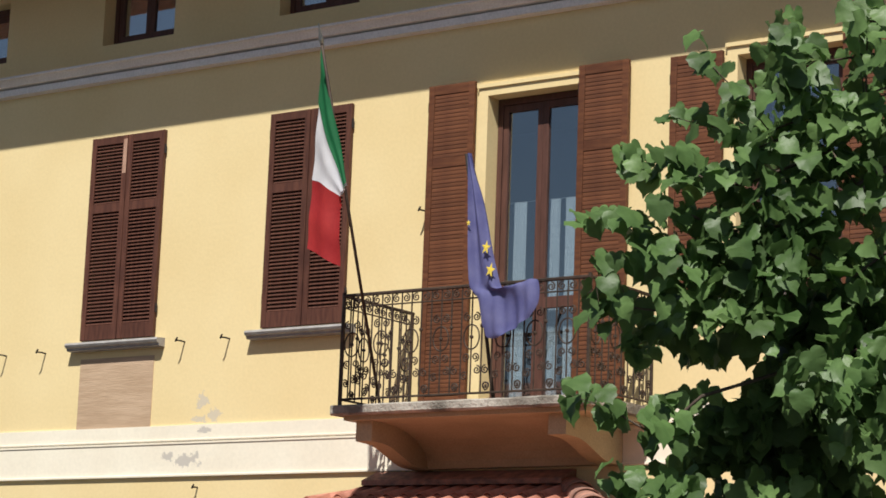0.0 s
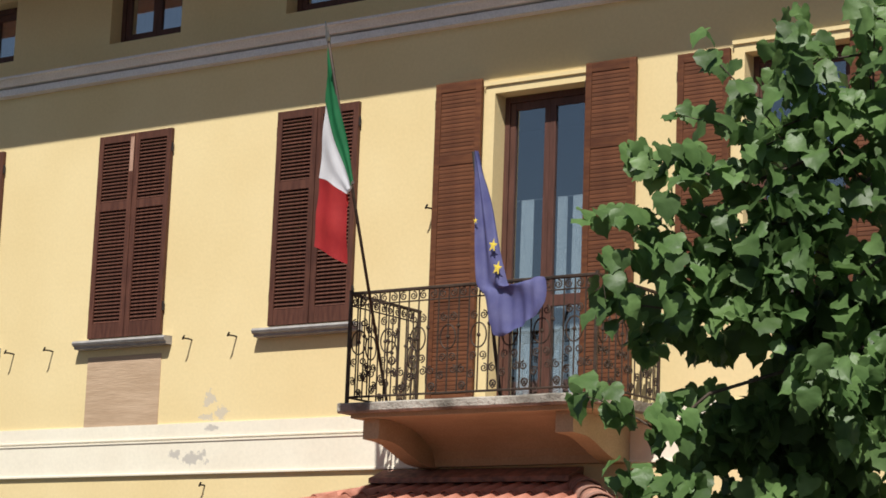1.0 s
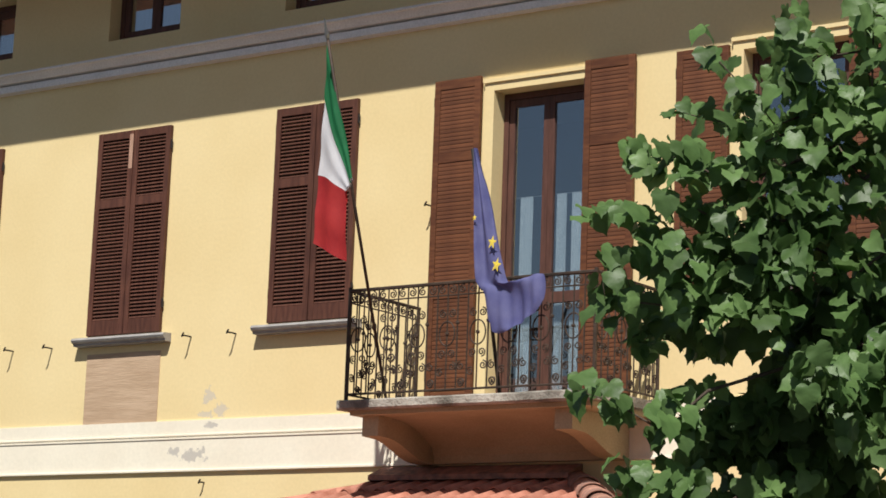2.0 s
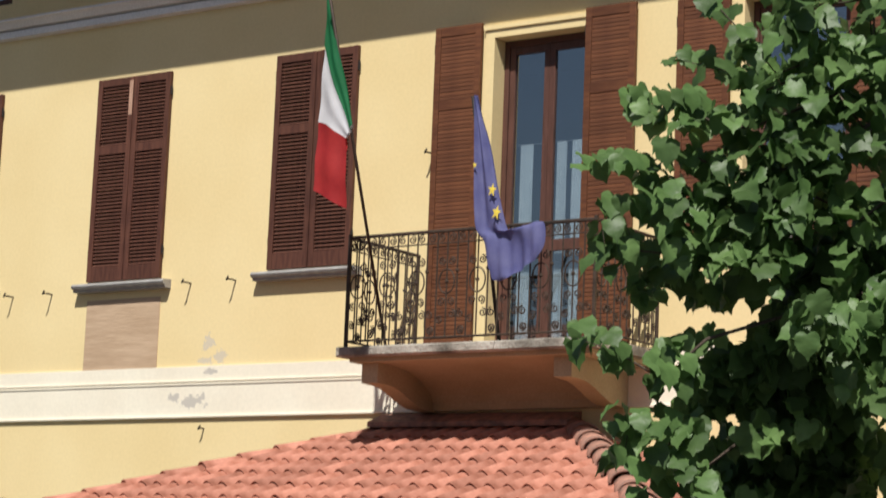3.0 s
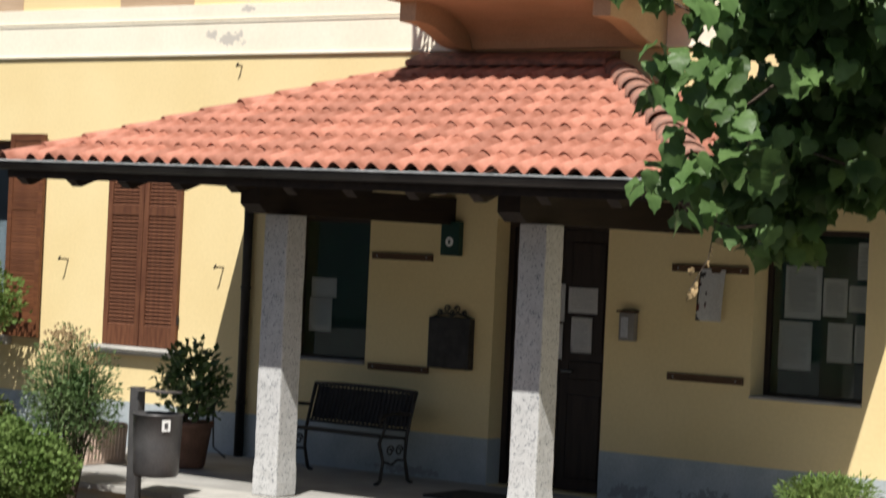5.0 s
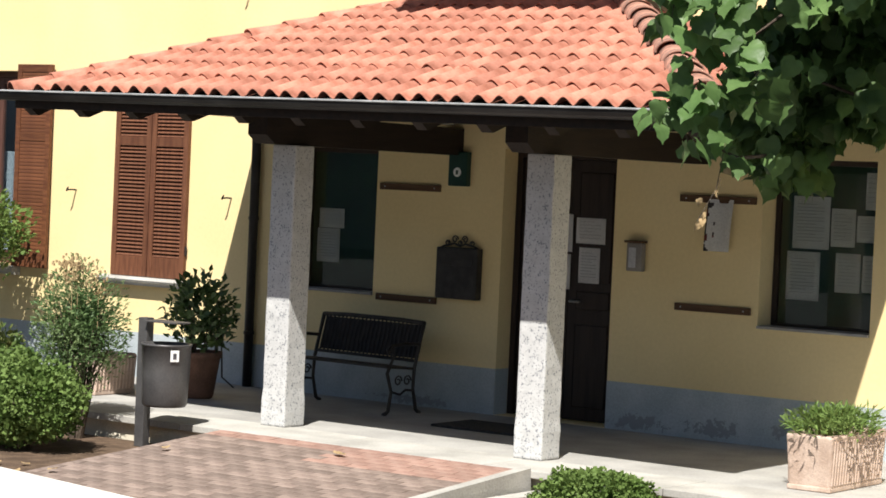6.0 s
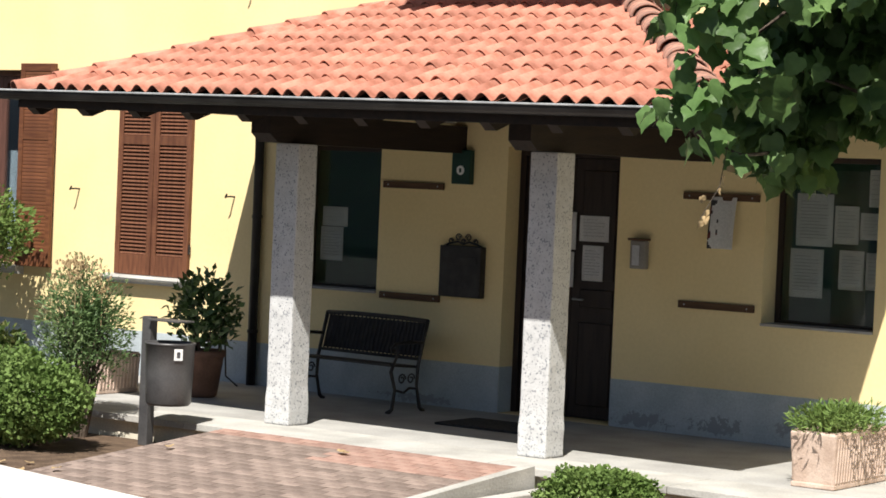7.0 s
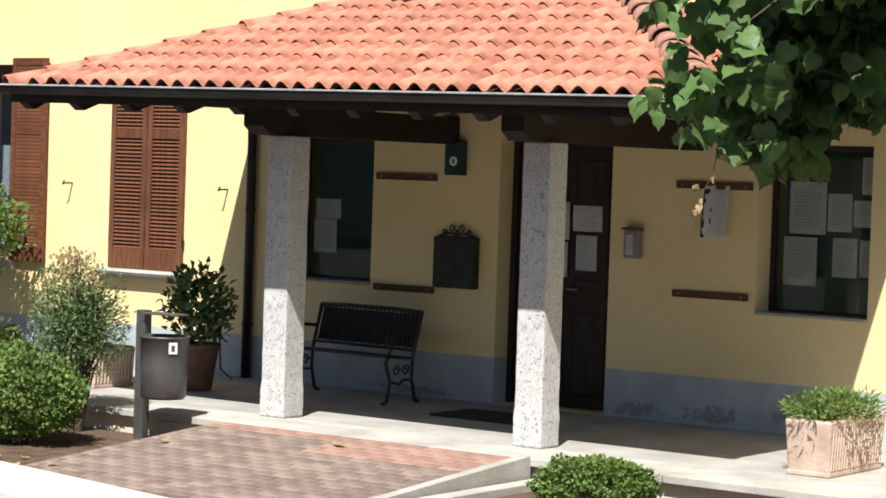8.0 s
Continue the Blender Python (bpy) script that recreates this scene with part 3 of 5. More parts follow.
# ------------------------------------------------------------------ shutters
def shutter_leaf(name, w, h, rails, mat, at, label, group, panel=0.0):
    """A louvred leaf: x from 0 to w, front face towards -y, base at z 0. rails: (bottom, top) of each cross rail."""
    s = thing(name, at, label, "shutter", group)
    d = 0.042
    for x in (0, w - 0.062):
        part("stile", cube(x, x + 0.062, -d, 0, 0, h, 0.004), mat, s)
    for a, b in rails:
        part("rail", cube(0.063, w - 0.063, -d + 0.003, -0.003, a, b, 0.003), mat, s)
    lo, hi = ((-0.030,), (-0.006,)) if mat is not SHUTTER_OPEN else ((-0.0285,), (-0.0275,))
    bm = bmesh.new()
    prism(bm, [(*lo, -0.0185), (lo[0] - 0.006, -0.013 if lo[0] < hi[0] - 0.01 else -0.0165), (hi[0] - 0.004, 0.018), (*hi, 0.013)], 0.064, w - 0.064)
    slat = mesh_of(bm, "slat", mat)
    for (a, b), (c, e) in zip(rails, rails[1:]):
        n = round((c - b) / 0.0375)
        for k in range(n):
            share("slat", slat, s, Matrix.Translation((0, 0, b + (k + 0.5) * (c - b) / n)) @ pose(0, 0, 0, rng.uniform(-2, 2)))
    for z in (0.24, h - 0.24):
        part("hinge", tube(bmesh.new(), [(-0.004, -0.02, z), (-0.004, -0.02, z + 0.09)], 0.013), BLACKIRON, s)
    return s


def mirrored(ob, at):
    m = Matrix.Translation(at) @ Matrix.Diagonal((-1, 1, 1, 1))
    c = copy_thing(ob, Matrix.Identity(4))
    c.matrix_basis = m
    return c


RAILS = ((0, 0.15), (1.31, 1.40), (2.02, 2.10))
closed = shutter_leaf("window_shutter", 0.487, 2.10, RAILS, SHUTTER, (FLOOR2[1] - 0.492, -0.004, 5.245), "closed dark brown louvred wooden shutter leaf", "closed shutters")
mirrored(closed, (FLOOR2[1] + 0.492, -0.004, 5.245))
for c in (FLOOR2[0], FLOOR2[2]):
    copy_thing(closed, pose(c - 0.492, -0.004, 5.245))
    mirrored(closed, (c + 0.492, -0.004, 5.245))
part("worn_edge", cube(0.437, 0.484, -0.0445, -0.040, 1.70, 2.06, 0.002), WORN, closed, "sun-bleached pale strip of wood")
low_leaf = shutter_leaf("window_shutter", 0.487, 2.06, ((0, 0.20), (1.30, 1.39), (1.98, 2.06)), SHUTTER_LOW, (-15.932, -0.004, 0.965), "closed reddish brown louvred shutter leaf on the ground floor", "closed shutters")
mirrored(low_leaf, (-14.948, -0.004, 0.965))
open_leaf = shutter_leaf("window_shutter", 0.50, 2.10, RAILS, SHUTTER_OPEN, (-9.15, -0.03, 5.245), "open brown louvred shutter leaf folded against the wall", "open shutters")
copy_thing(open_leaf, pose(-7.545, -0.03, 5.245))
copy_thing(open_leaf, pose(-17.345, -0.03, 0.965))
tall = shutter_leaf("door_shutter", 0.505, 3.02, ((0, 0.10), (0.98, 1.08), (2.24, 2.33), (2.93, 3.02)), SHUTTER_OPEN, (-11.68, -0.03, 4.365), "tall open brown louvred shutter beside the balcony door", "balcony shutters")
copy_thing(tall, pose(-10.068, -0.03, 4.365))


# ------------------------------------------------------------------ sills, windows
def sill(x0, x1, z, mat, label, deep=0.115, group="window sills"):
    s = thing("window_sill", ((x0 + x1) / 2, 0, z), label, "window sill", group)
    w = (x1 - x0) / 2
    bm = prism(bmesh.new(), [(0.0, 0.0), (-deep, -0.008), (-deep - 0.012, -0.03), (-deep, -0.052), (-deep + 0.025, -0.062), (-deep + 0.03, -0.085), (0.0, -0.09)], -w, w)
    part("slab", bm, mat, s)


for c in FLOOR2:
    sill(c - 0.62, c + 0.62, 5.226, SILL, "grey moulded stone sill under closed shutters")
sill(UPPER_OPEN[0] - 0.1, UPPER_OPEN[1] + 0.1, 5.245, SILL, "grey moulded stone sill under an open window")
sill(-16.05, -14.85, 0.962, CONCRETE, "pale stone sill under ground floor shutters")
sill(LOW_OPEN[0] - 0.1, LOW_OPEN[1] + 0.1, 0.962, CONCRETE, "pale stone sill under an open window")


def casement(name, hole, y, label, leaves=2, curtain=None, transom=0.0, glass=GLASS):
    x0, x1, z0, z1 = hole
    w = tagged(new(name), label, "window", "", "structure")
    w.matrix_basis = pose(x0, y, z0)
    W, H = x1 - x0, z1 - z0
    for a, b, c, d in ((0.002, 0.055, 0, H), (W - 0.055, W - 0.002, 0, H), (0.056, W - 0.056, H - 0.06, H - 0.002), (0.056, W - 0.056, 0.002, 0.05)):
        part("window_frame", cube(a, b, 0, 0.07, c, d, 0.004), FRAME, w)
    lw = (W - 0.112) / leaves
    for k in range(leaves):
        a = 0.056 + k * lw
        s = part("sash", cube(a + 0.001, a + 0.058, 0.012, 0.06, 0.052, H - 0.062, 0.004), FRAME, w)
        part("sash_stile", cube(a + lw - 0.058, a + lw - 0.001, 0.012, 0.06, 0.052, H - 0.062, 0.004), FRAME, s)
        part("sash_rail", cube(a + 0.058, a + lw - 0.058, 0.014, 0.058, 0.052, 0.13, 0.003), FRAME, s)
        part("sash_rail", cube(a + 0.058, a + lw - 0.058, 0.014, 0.058, H - 0.13, H - 0.062, 0.003), FRAME, s)
        if transom:
            part("sash_rail", cube(a + 0.058, a + lw - 0.058, 0.014, 0.058, transom, transom + 0.10, 0.003), FRAME, s)
        p = part("pane", cube(a + 0.05, a + lw - 0.05, 0.033, 0.039, 0.12, H - 0.12), glass, s)
        p.visible_shadow = False
    # white sheet added behind the glass, stands in for pale sky in the pane
    if curtain:
        bm = bmesh.new()
        n = 40
        rows = [[bm.verts.new((0.05 + (W - 0.1) * i / n, 0.10 + 0.02 * math.sin(i * 1.9), z)) for i in range(n + 1)] for z in (0.04, H - 0.03)]
        for i in range(n):
            bm.faces.new((rows[0][i], rows[0][i + 1], rows[1][i + 1], rows[1][i]))
        tagged(new("curtain", mesh_of(bm, "curtain", CURTAIN, True)), "white net curtain added for the pale reflection in a small attic window", "curtain", "attic curtains").matrix_basis = pose(x0, y, z0)
    return w


for i, h in enumerate(ATTIC):
    casement("window_%d" % (i + 1), h, 0.16, "small attic window with dark brown frame", curtain=True, glass=SKYGLASS)
casement("window_8", UPPER_OPEN, 0.14, "tall window with brown frame and dark glass")
casement("window_9", LOW_OPEN, 0.14, "ground floor window with brown frame and bluish glass")
casement("door_1", FRENCH, 0.15, "closed glazed balcony door with brown wooden frame", transom=0.95)
# curtain strips; the gap in the right pane stands in for a reflected tower
for xa, xb in ((-10.93, -10.785), (-10.535, -10.44), (-10.385, -10.25)):
    bm = bmesh.new()
    n = 24
    fold = [[bm.verts.new((xa + (xb - xa) * i / n, 0.275 + 0.012 * math.sin(i * 1.4 + xa * 9), z)) for i in range(n + 1)] for z in (4.42, 6.29)]
    for i in range(n):
        bm.faces.new((fold[0][i], fold[0][i + 1], fold[1][i + 1], fold[1][i]))
    cu = tagged(new("door_curtain", mesh_of(bm, "door_curtain", CURTAIN, True)), "narrow white curtain behind the balcony door glass", "curtain", "door curtains")
rod = thing("curtain_rod", (-10.57, 0.285, 6.29), "thin steel curtain rod behind the balcony door", "curtain rod")
part("rod", tube(bmesh.new(), [(-0.46, 0, 0), (0.46, 0, 0)], 0.006, 6), STEEL, rod)
bm = bmesh.new()
fold = [[bm.verts.new((LOW_OPEN[0] + 0.06 + 0.81 * i / 40, 0.255 + 0.014 * math.sin(i * 1.3), z)) for i in range(41)] for z in (1.05, 2.16)]
for i in range(40):
    bm.faces.new((fold[0][i], fold[0][i + 1], fold[1][i + 1], fold[1][i]))
tagged(new("half_curtain", mesh_of(bm, "half_curtain", CURTAIN, True)), "white half curtain behind the ground floor window glass", "curtain")
# plaster surround of the balcony door and the open window
for hx in (FRENCH, UPPER_OPEN):
    bm = cube(hx[0] - 0.10, hx[0], -0.022, 0.0, hx[2] + 0.02, hx[3] + 0.11)
    box(bm, hx[0], hx[1], -0.022, 0.0, hx[3], hx[3] + 0.11)
    box(bm, hx[0] - 0.11, hx[1] + 0.01, -0.04, -0.022, hx[3] + 0.075, hx[3] + 0.11)
    structure("trim_opening", bm, YELLOW, "yellow plaster surround of an upper opening", "moulding")

# ------------------------------------------------------------------ balcony
BX0, BX1, BY, BZ = -11.87, -9.25, -1.10, 4.315
balcony = tagged(new("balcony_slab"), "weathered stone balcony slab on ochre plaster brackets", "balcony")
balcony.matrix_basis = pose(0, 0, BZ)
for a, b in ((BX0, -10.235), (-10.23, BX1)):
    bm = bmesh.new()
    prism(bm, [(0.0, 0.0), (BY + 0.01, 0.0), (BY, -0.012), (BY, -0.070), (BY + 0.014, -0.085), (0.0, -0.085)], a, b)
    bmesh.ops.subdivide_edges(bm, edges=[e for e in bm.edges if e.calc_length() > 0.8], cuts=20)
    for v in bm.verts:
        if v.co.y < BY + 0.05:
            v.co += 0.006 * noise.noise_vector(v.co * 9)
    part("slab", bm, SLAB, balcony)
part("soffit", cube(BX0 + 0.09, BX1 - 0.09, BY + 0.08, 0.0, -0.125, -0.086), BRACKET, balcony, "ochre plaster underside")
cove = [(-0.02, -0.1265), (-0.80, -0.1265)] + [(-0.80 + 0.72 * math.sin(k * math.pi / 16), -0.1265 - 0.335 * (1 - math.cos(k * math.pi / 16))) for k in range(1, 9)] + [(-0.02, -0.465)]
part("cove", prism(bmesh.new(), cove, -11.528, -9.742), BRACKET, balcony, "ochre plaster cove between the brackets")
curve = [(0.0, -0.126), (-0.94, -0.126), (-0.94, -0.30), (-0.80, -0.305)]
curve += [(-0.80 + 0.62 * k / 10, -0.305 - 0.16 * (0.5 - 0.5 * math.cos(math.pi * k / 10))) for k in range(1, 11)] + [(0.0, -0.47)]
for x in (-11.70, -9.74):
    part("bracket", prism(bmesh.new(), curve, x, x + 0.17), BRACKET, balcony, "ochre plaster bracket with a curved foot")

railing = thing("balcony_railing", (0, 0, BZ), "dark wrought iron balcony railing with scrolls and rings", "railing")
RXA, RXB, RYF, RH = -11.81, -9.31, -1.045, 0.965
SEG = ((RXA, 0.0, RXA, RYF), (RXA, RYF, RXB, RYF), (RXB, RYF, RXB, 0.0))


def spiral(r, turns, start, n=16):
    return [(r * (1 - 0.80 * k / n) * math.cos(start + turns * 2 * math.pi * k / n), 0, r * (1 - 0.80 * k / n) * math.sin(start + turns * 2 * math.pi * k / n)) for k in range(n + 1)]


BAR = mesh_of(tube(bmesh.new(), [(0, 0, 0.05), (0, 0, RH)], 0.0075, 6), "bar", IRON)
bm = tube(bmesh.new(), spiral(0.038, 1.5, math.pi / 2), 0.0065, 5)
SCROLL = mesh_of(bm, "scroll", IRON)
bm = tube(bmesh.new(), [(0.078 * math.cos(a * math.pi / 9), 0, 0.105 * math.sin(a * math.pi / 9)) for a in range(19)], 0.007, 5)
RING = mesh_of(bm, "ring", IRON)
bm = bmesh.new()
bmesh.ops.create_icosphere(bm, subdivisions=1, radius=0.020)
BOSS = mesh_of(bm, "boss", IRON)
for x0, y0, x1, y1 in SEG:
    a, b = Vector((x0, y0, 0)), Vector((x1, y1, 0))
    d = (b - a).normalized()
    turn = Matrix.Rotation(math.atan2(d.y, d.x), 4, "Z")
    ln = (b - a).length
    part("top_rail", tube(bmesh.new(), [a + Vector((0, 0, RH)), b + Vector((0, 0, RH))], 0.016, 6), IRON, railing)
    part("lower_rail", tube(bmesh.new(), [a + Vector((0, 0, 0.055)), b + Vector((0, 0, 0.055))], 0.010, 6), IRON, railing)
    part("upper_rail", tube(bmesh.new(), [a + Vector((0, 0, RH - 0.105)), b + Vector((0, 0, RH - 0.105))], 0.007, 6), IRON, railing)
    n = round(ln / 0.105)
    st = ln / n
    for i in range(1, n):
        o = a + d * st * i
        k = i % 3
        share("bar", BAR, railing, Matrix.Translation(o))
        at = lambda dx, z, m=Matrix.Identity(4): Matrix.Translation(o + d * dx + Vector((0, 0, z))) @ turn @ m
        flip = Matrix.Diagonal((-1, 1, 1, 1))
        down = Matrix.Diagonal((1, 1, -1, 1))
        share("scroll", SCROLL, railing, at(0.045, RH - 0.058, pose(0, 0, 0, 0, 20) if i % 2 else flip))
        if k == 1:
            share("ring", RING, railing, at(0, 0.53))
            share("boss", BOSS, railing, at(0, 0.53))
            share("scroll", SCROLL, railing, at(0.045, 0.70, flip))
            share("scroll", SCROLL, railing, at(-0.045, 0.70))
            share("scroll", SCROLL, railing, at(0.045, 0.36, flip @ down))
            share("scroll", SCROLL, railing, at(-0.045, 0.36, down))
        elif k == 2:
            share("boss", BOSS, railing, at(0, 0.62))
            share("scroll", SCROLL, railing, at(0.042, 0.25))
            share("scroll", SCROLL, railing, at(-0.042, 0.25, flip))
            share("scroll", SCROLL, railing, at(0.045, 0.115, flip @ down))
        else:
            share("scroll", SCROLL, railing, at(-0.045, 0.115, down))
            share("scroll", SCROLL, railing, at(0.040, 0.20, pose(0, 0, 0, 0, 40)))
for x in (RXA, RXB):
    part("post", cube(x - 0.014, x + 0.014, RYF - 0.014, RYF + 0.014, 0.0, RH + 0.03, 0.003), IRON, railing)
    part("wall_post", cube(x - 0.012, x + 0.012, -0.03, -0.004, 0.0, RH + 0.01, 0.003), IRON, railing)

# ------------------------------------------------------------------ lime tree before the house
def leaf_mesh(size, mat, name, fold=0.16, droop=0.25):
    """A broad leaf with blunt lobes and a pointed tip, folded along its rib and slightly wavy."""
    bm = bmesh.new()
    half = [(0.0, 0.0), (0.13, -0.10), (0.30, -0.11), (0.45, 0.01), (0.52, 0.17), (0.50, 0.29), (0.52, 0.42), (0.42, 0.54), (0.37, 0.68), (0.23, 0.76), (0.10, 0.86), (0.0, 1.00)]
    high = lambda x, y: size * (fold * 2 * abs(x) - droop * max(0.0, y) ** 2 + 0.07 * abs(x) * 2 * math.sin(11 * y + 4 * x + 30 * fold))
    rib = [bm.verts.new((0, max(0.0, y) * size, high(0, y))) for y in (0.0, 0.10, 0.33, 0.60, 1.04)]
    at = [0, 0, 0, 0, 1, 1, 2, 2, 3, 3, 3, 4]
    for s in (-1, 1):
        v = [rib[0]] + [bm.verts.new((s * x * size, y * size, high(s * x, y))) for x, y in half[1:-1]] + [rib[4]]
        for i in range(len(v) - 1):
            ring = []
            for q in (v[i], v[i + 1], rib[at[i + 1]], rib[at[i]]):
                if q not in ring:
                    ring.append(q)
            if len(ring) > 2:
                bm.faces.new(ring)
    return mesh_of(bm, name, mat, True)


def cloud(me, poses):
    """Many leaves in one mesh."""
    co = np.empty(len(me.vertices) * 3)
    me.vertices.foreach_get("co", co)
    co = np.c_[co.reshape(-1, 3), np.ones(len(me.vertices))]
    faces = [tuple(p.vertices) for p in me.polygons]
    verts, polys = [], []
    for k, m in enumerate(poses):
        verts.append((co @ np.array(m).T)[:, :3])
        polys += [tuple(i + k * len(co) for i in f) for f in faces]
    out = bpy.data.meshes.new("leaves")
    out.from_pydata(np.concatenate(verts).tolist(), [], polys)
    out.materials.append(me.materials[0])
    out.shade_smooth()
    return out


AX = Vector((0.8187, 0.5742, 0.0))
AY = Vector((-0.5742, 0.8187, 0.0))
TREE0 = Vector((EYE[0], EYE[1], 0)) + AY * 10.0


def tree_at(u, v, z):
    return TREE0 + AX * u + AY * v + Vector((0, 0, z))


def seen_at(u, v, z):
    """The same spot of the crown, v metres further back."""
    k = 1 + v / 10.0
    return tree_at(u * k, v, EYE[2] + (z - EYE[2]) * k)


# boughs of the crown, tip first; each clump: sideways from the middle line, height, half width, half height
BOUGH_TOP = [(1.16, 4.92, 0.05, 0.07), (1.26, 4.81, 0.07, 0.06), (1.38, 4.69, 0.08, 0.07), (1.49, 4.55, 0.08, 0.06)]
BOUGH_LEADER = [(1.57, 5.05, 0.05, 0.06), (1.53, 4.92, 0.11, 0.09), (1.65, 4.87, 0.09, 0.10), (1.56, 4.75, 0.12, 0.08)]
BOUGH_SHOULDER = [(1.05, 4.60, 0.07, 0.05), (1.17, 4.57, 0.08, 0.05), (1.30, 4.55, 0.06, 0.06), (1.44, 4.47, 0.10, 0.07)]
BOUGH_FAR_TOP = [(1.94, 5.09, 0.09, 0.12), (1.91, 4.93, 0.10, 0.10), (1.80, 4.72, 0.15, 0.09), (1.93, 4.63, 0.13, 0.13), (1.67, 4.61, 0.13, 0.10)]
BOUGH_UPPER = [(0.82, 4.44, 0.05, 0.04), (0.93, 4.36, 0.10, 0.08), (1.06, 4.39, 0.11, 0.08), (1.19, 4.32, 0.13, 0.08), (1.37, 4.29, 0.15, 0.09), (1.57, 4.38, 0.15, 0.11), (1.77, 4.47, 0.15, 0.13), (1.91, 4.29, 0.11, 0.15)]
BOUGH_MIDDLE = [(0.66, 4.08, 0.07, 0.04), (0.78, 4.11, 0.09, 0.05), (0.89, 4.10, 0.10, 0.08), (1.05, 4.18, 0.11, 0.06), (1.17, 4.13, 0.10, 0.07), (1.34, 4.08, 0.15, 0.10), (1.54, 4.11, 0.15, 0.11), (1.72, 4.20, 0.14, 0.13)]
BOUGH_SECOND = [(0.96, 3.96, 0.10, 0.11), (1.13, 3.97, 0.14, 0.09), (1.31, 3.92, 0.15, 0.10), (1.49, 3.96, 0.15, 0.13), (1.67, 3.99, 0.15, 0.15), (1.88, 3.89, 0.13, 0.14)]
BOUGH_LOW = [(0.71, 3.84, 0.07, 0.08), (0.81, 3.88, 0.06, 0.07), (0.74, 3.66, 0.07, 0.08), (0.86, 3.71, 0.09, 0.07), (1.15, 3.84, 0.15, 0.09), (1.11, 3.69, 0.11, 0.09), (1.24, 3.64, 0.14, 0.09), (1.32, 3.74, 0.15, 0.10), (1.52, 3.76, 0.15, 0.13), (1.43, 3.59, 0.10, 0.08)]
INNER_UPPER = [(0.92, 3.52, 0.05, 0.08), (1.03, 3.60, 0.10, 0.05), (1.19, 3.53, 0.08, 0.04), (1.70, 3.63, 0.15, 0.15), (1.93, 3.61, 0.10, 0.15)]
BOUGH_SIDE = [(1.64, 3.47, 0.09, 0.07), (1.70, 3.33, 0.14, 0.12), (1.84, 3.30, 0.11, 0.09), (1.79, 3.63, 0.11, 0.12)]
INNER_MIDDLE = [(1.57, 3.37, 0.13, 0.10), (1.55, 3.24, 0.13, 0.08), (1.94, 3.38, 0.10, 0.23), (1.75, 3.12, 0.18, 0.13), (1.32, 3.14, 0.20, 0.07), (1.33, 3.19, 0.12, 0.08), (1.56, 3.23, 0.13, 0.13), (1.26, 3.03, 0.15, 0.06), (1.51, 3.04, 0.15, 0.08)]
BOUGH_SPRAY = [(0.61, 3.30, 0.04, 0.06), (0.72, 3.27, 0.07, 0.07), (0.84, 3.22, 0.07, 0.06), (0.95, 3.16, 0.07, 0.07), (1.10, 3.23, 0.11, 0.08), (1.20, 3.32, 0.09, 0.04), (1.07, 3.12, 0.09, 0.07)]
BOUGH_BOTTOM = [(0.84, 2.76, 0.11, 0.05), (1.01, 2.80, 0.10, 0.07), (1.09, 2.91, 0.10, 0.09), (1.13, 2.68, 0.12, 0.09), (1.38, 2.89, 0.12, 0.08), (1.53, 2.93, 0.14, 0.09), (1.64, 2.96, 0.12, 0.09), (0.98, 2.86, 0.10, 0.06), (1.11, 2.89, 0.10, 0.06), (0.86, 2.94, 0.10, 0.07)]
INNER_LOWER = [(1.27, 2.73, 0.13, 0.11), (1.42, 2.70, 0.15, 0.12), (1.60, 2.75, 0.15, 0.15), (1.79, 2.81, 0.15, 0.20), (1.25, 2.54, 0.15, 0.06), (1.63, 2.50, 0.18, 0.15), (1.80, 2.51, 0.15, 0.18)]
BOUGH_HANGING = [(0.93, 2.53, 0.06, 0.09), (0.96, 2.42, 0.06, 0.07), (1.08, 2.49, 0.09, 0.08), (1.21, 2.46, 0.11, 0.09), (1.32, 2.46, 0.09, 0.09), (1.40, 2.60, 0.14, 0.09), (1.68, 2.51, 0.09, 0.09)]
BOUGH_LOWEST = [(0.77, 2.32, 0.07, 0.05), (0.84, 2.42, 0.05, 0.05), (0.91, 2.41, 0.07, 0.05), (0.92, 2.35, 0.09, 0.04), (0.96, 2.22, 0.06, 0.03), (1.05, 2.26, 0.08, 0.04), (1.17, 2.21, 0.05, 0.06), (1.32, 2.23, 0.08, 0.06)]
INNER_LOWEST = [(1.14, 2.37, 0.14, 0.09), (1.25, 2.28, 0.14, 0.09), (1.37, 2.18, 0.12, 0.09), (1.48, 2.15, 0.04, 0.08), (1.44, 2.34, 0.15, 0.14), (1.61, 2.47, 0.15, 0.14), (1.73, 2.62, 0.13, 0.23)]
# clumps added at the front of the crown to shade the boughs below
CROWN_SHADE = [(1.75, 3.40, 0.20, 0.12), (2.15, 3.45, 0.28, 0.22), (2.55, 3.40, 0.30, 0.30), (1.95, 3.15, 0.20, 0.12), (2.5, 3.9, 0.35, 0.30)]
# rest of the crown, behind and beside, mostly unseen; screens sky from the porch
CROWN_SCREEN = [(2.35, 4.6, 0.45, 0.45), (2.3, 3.7, 0.45, 0.5), (2.3, 2.9, 0.4, 0.4), (3.1, 4.9, 0.7, 0.7), (3.1, 3.7, 0.6, 0.7), (4.0, 4.6, 0.7, 0.8), (4.6, 3.7, 0.6, 0.7), (2.9, 5.8, 0.7, 0.5), (3.8, 5.6, 0.6, 0.5)]
tree = thing("lime_tree", tree_at(2.9, 0.3, GZ - 0.02), "leafy lime tree with broad green heart-shaped leaves", "tree")
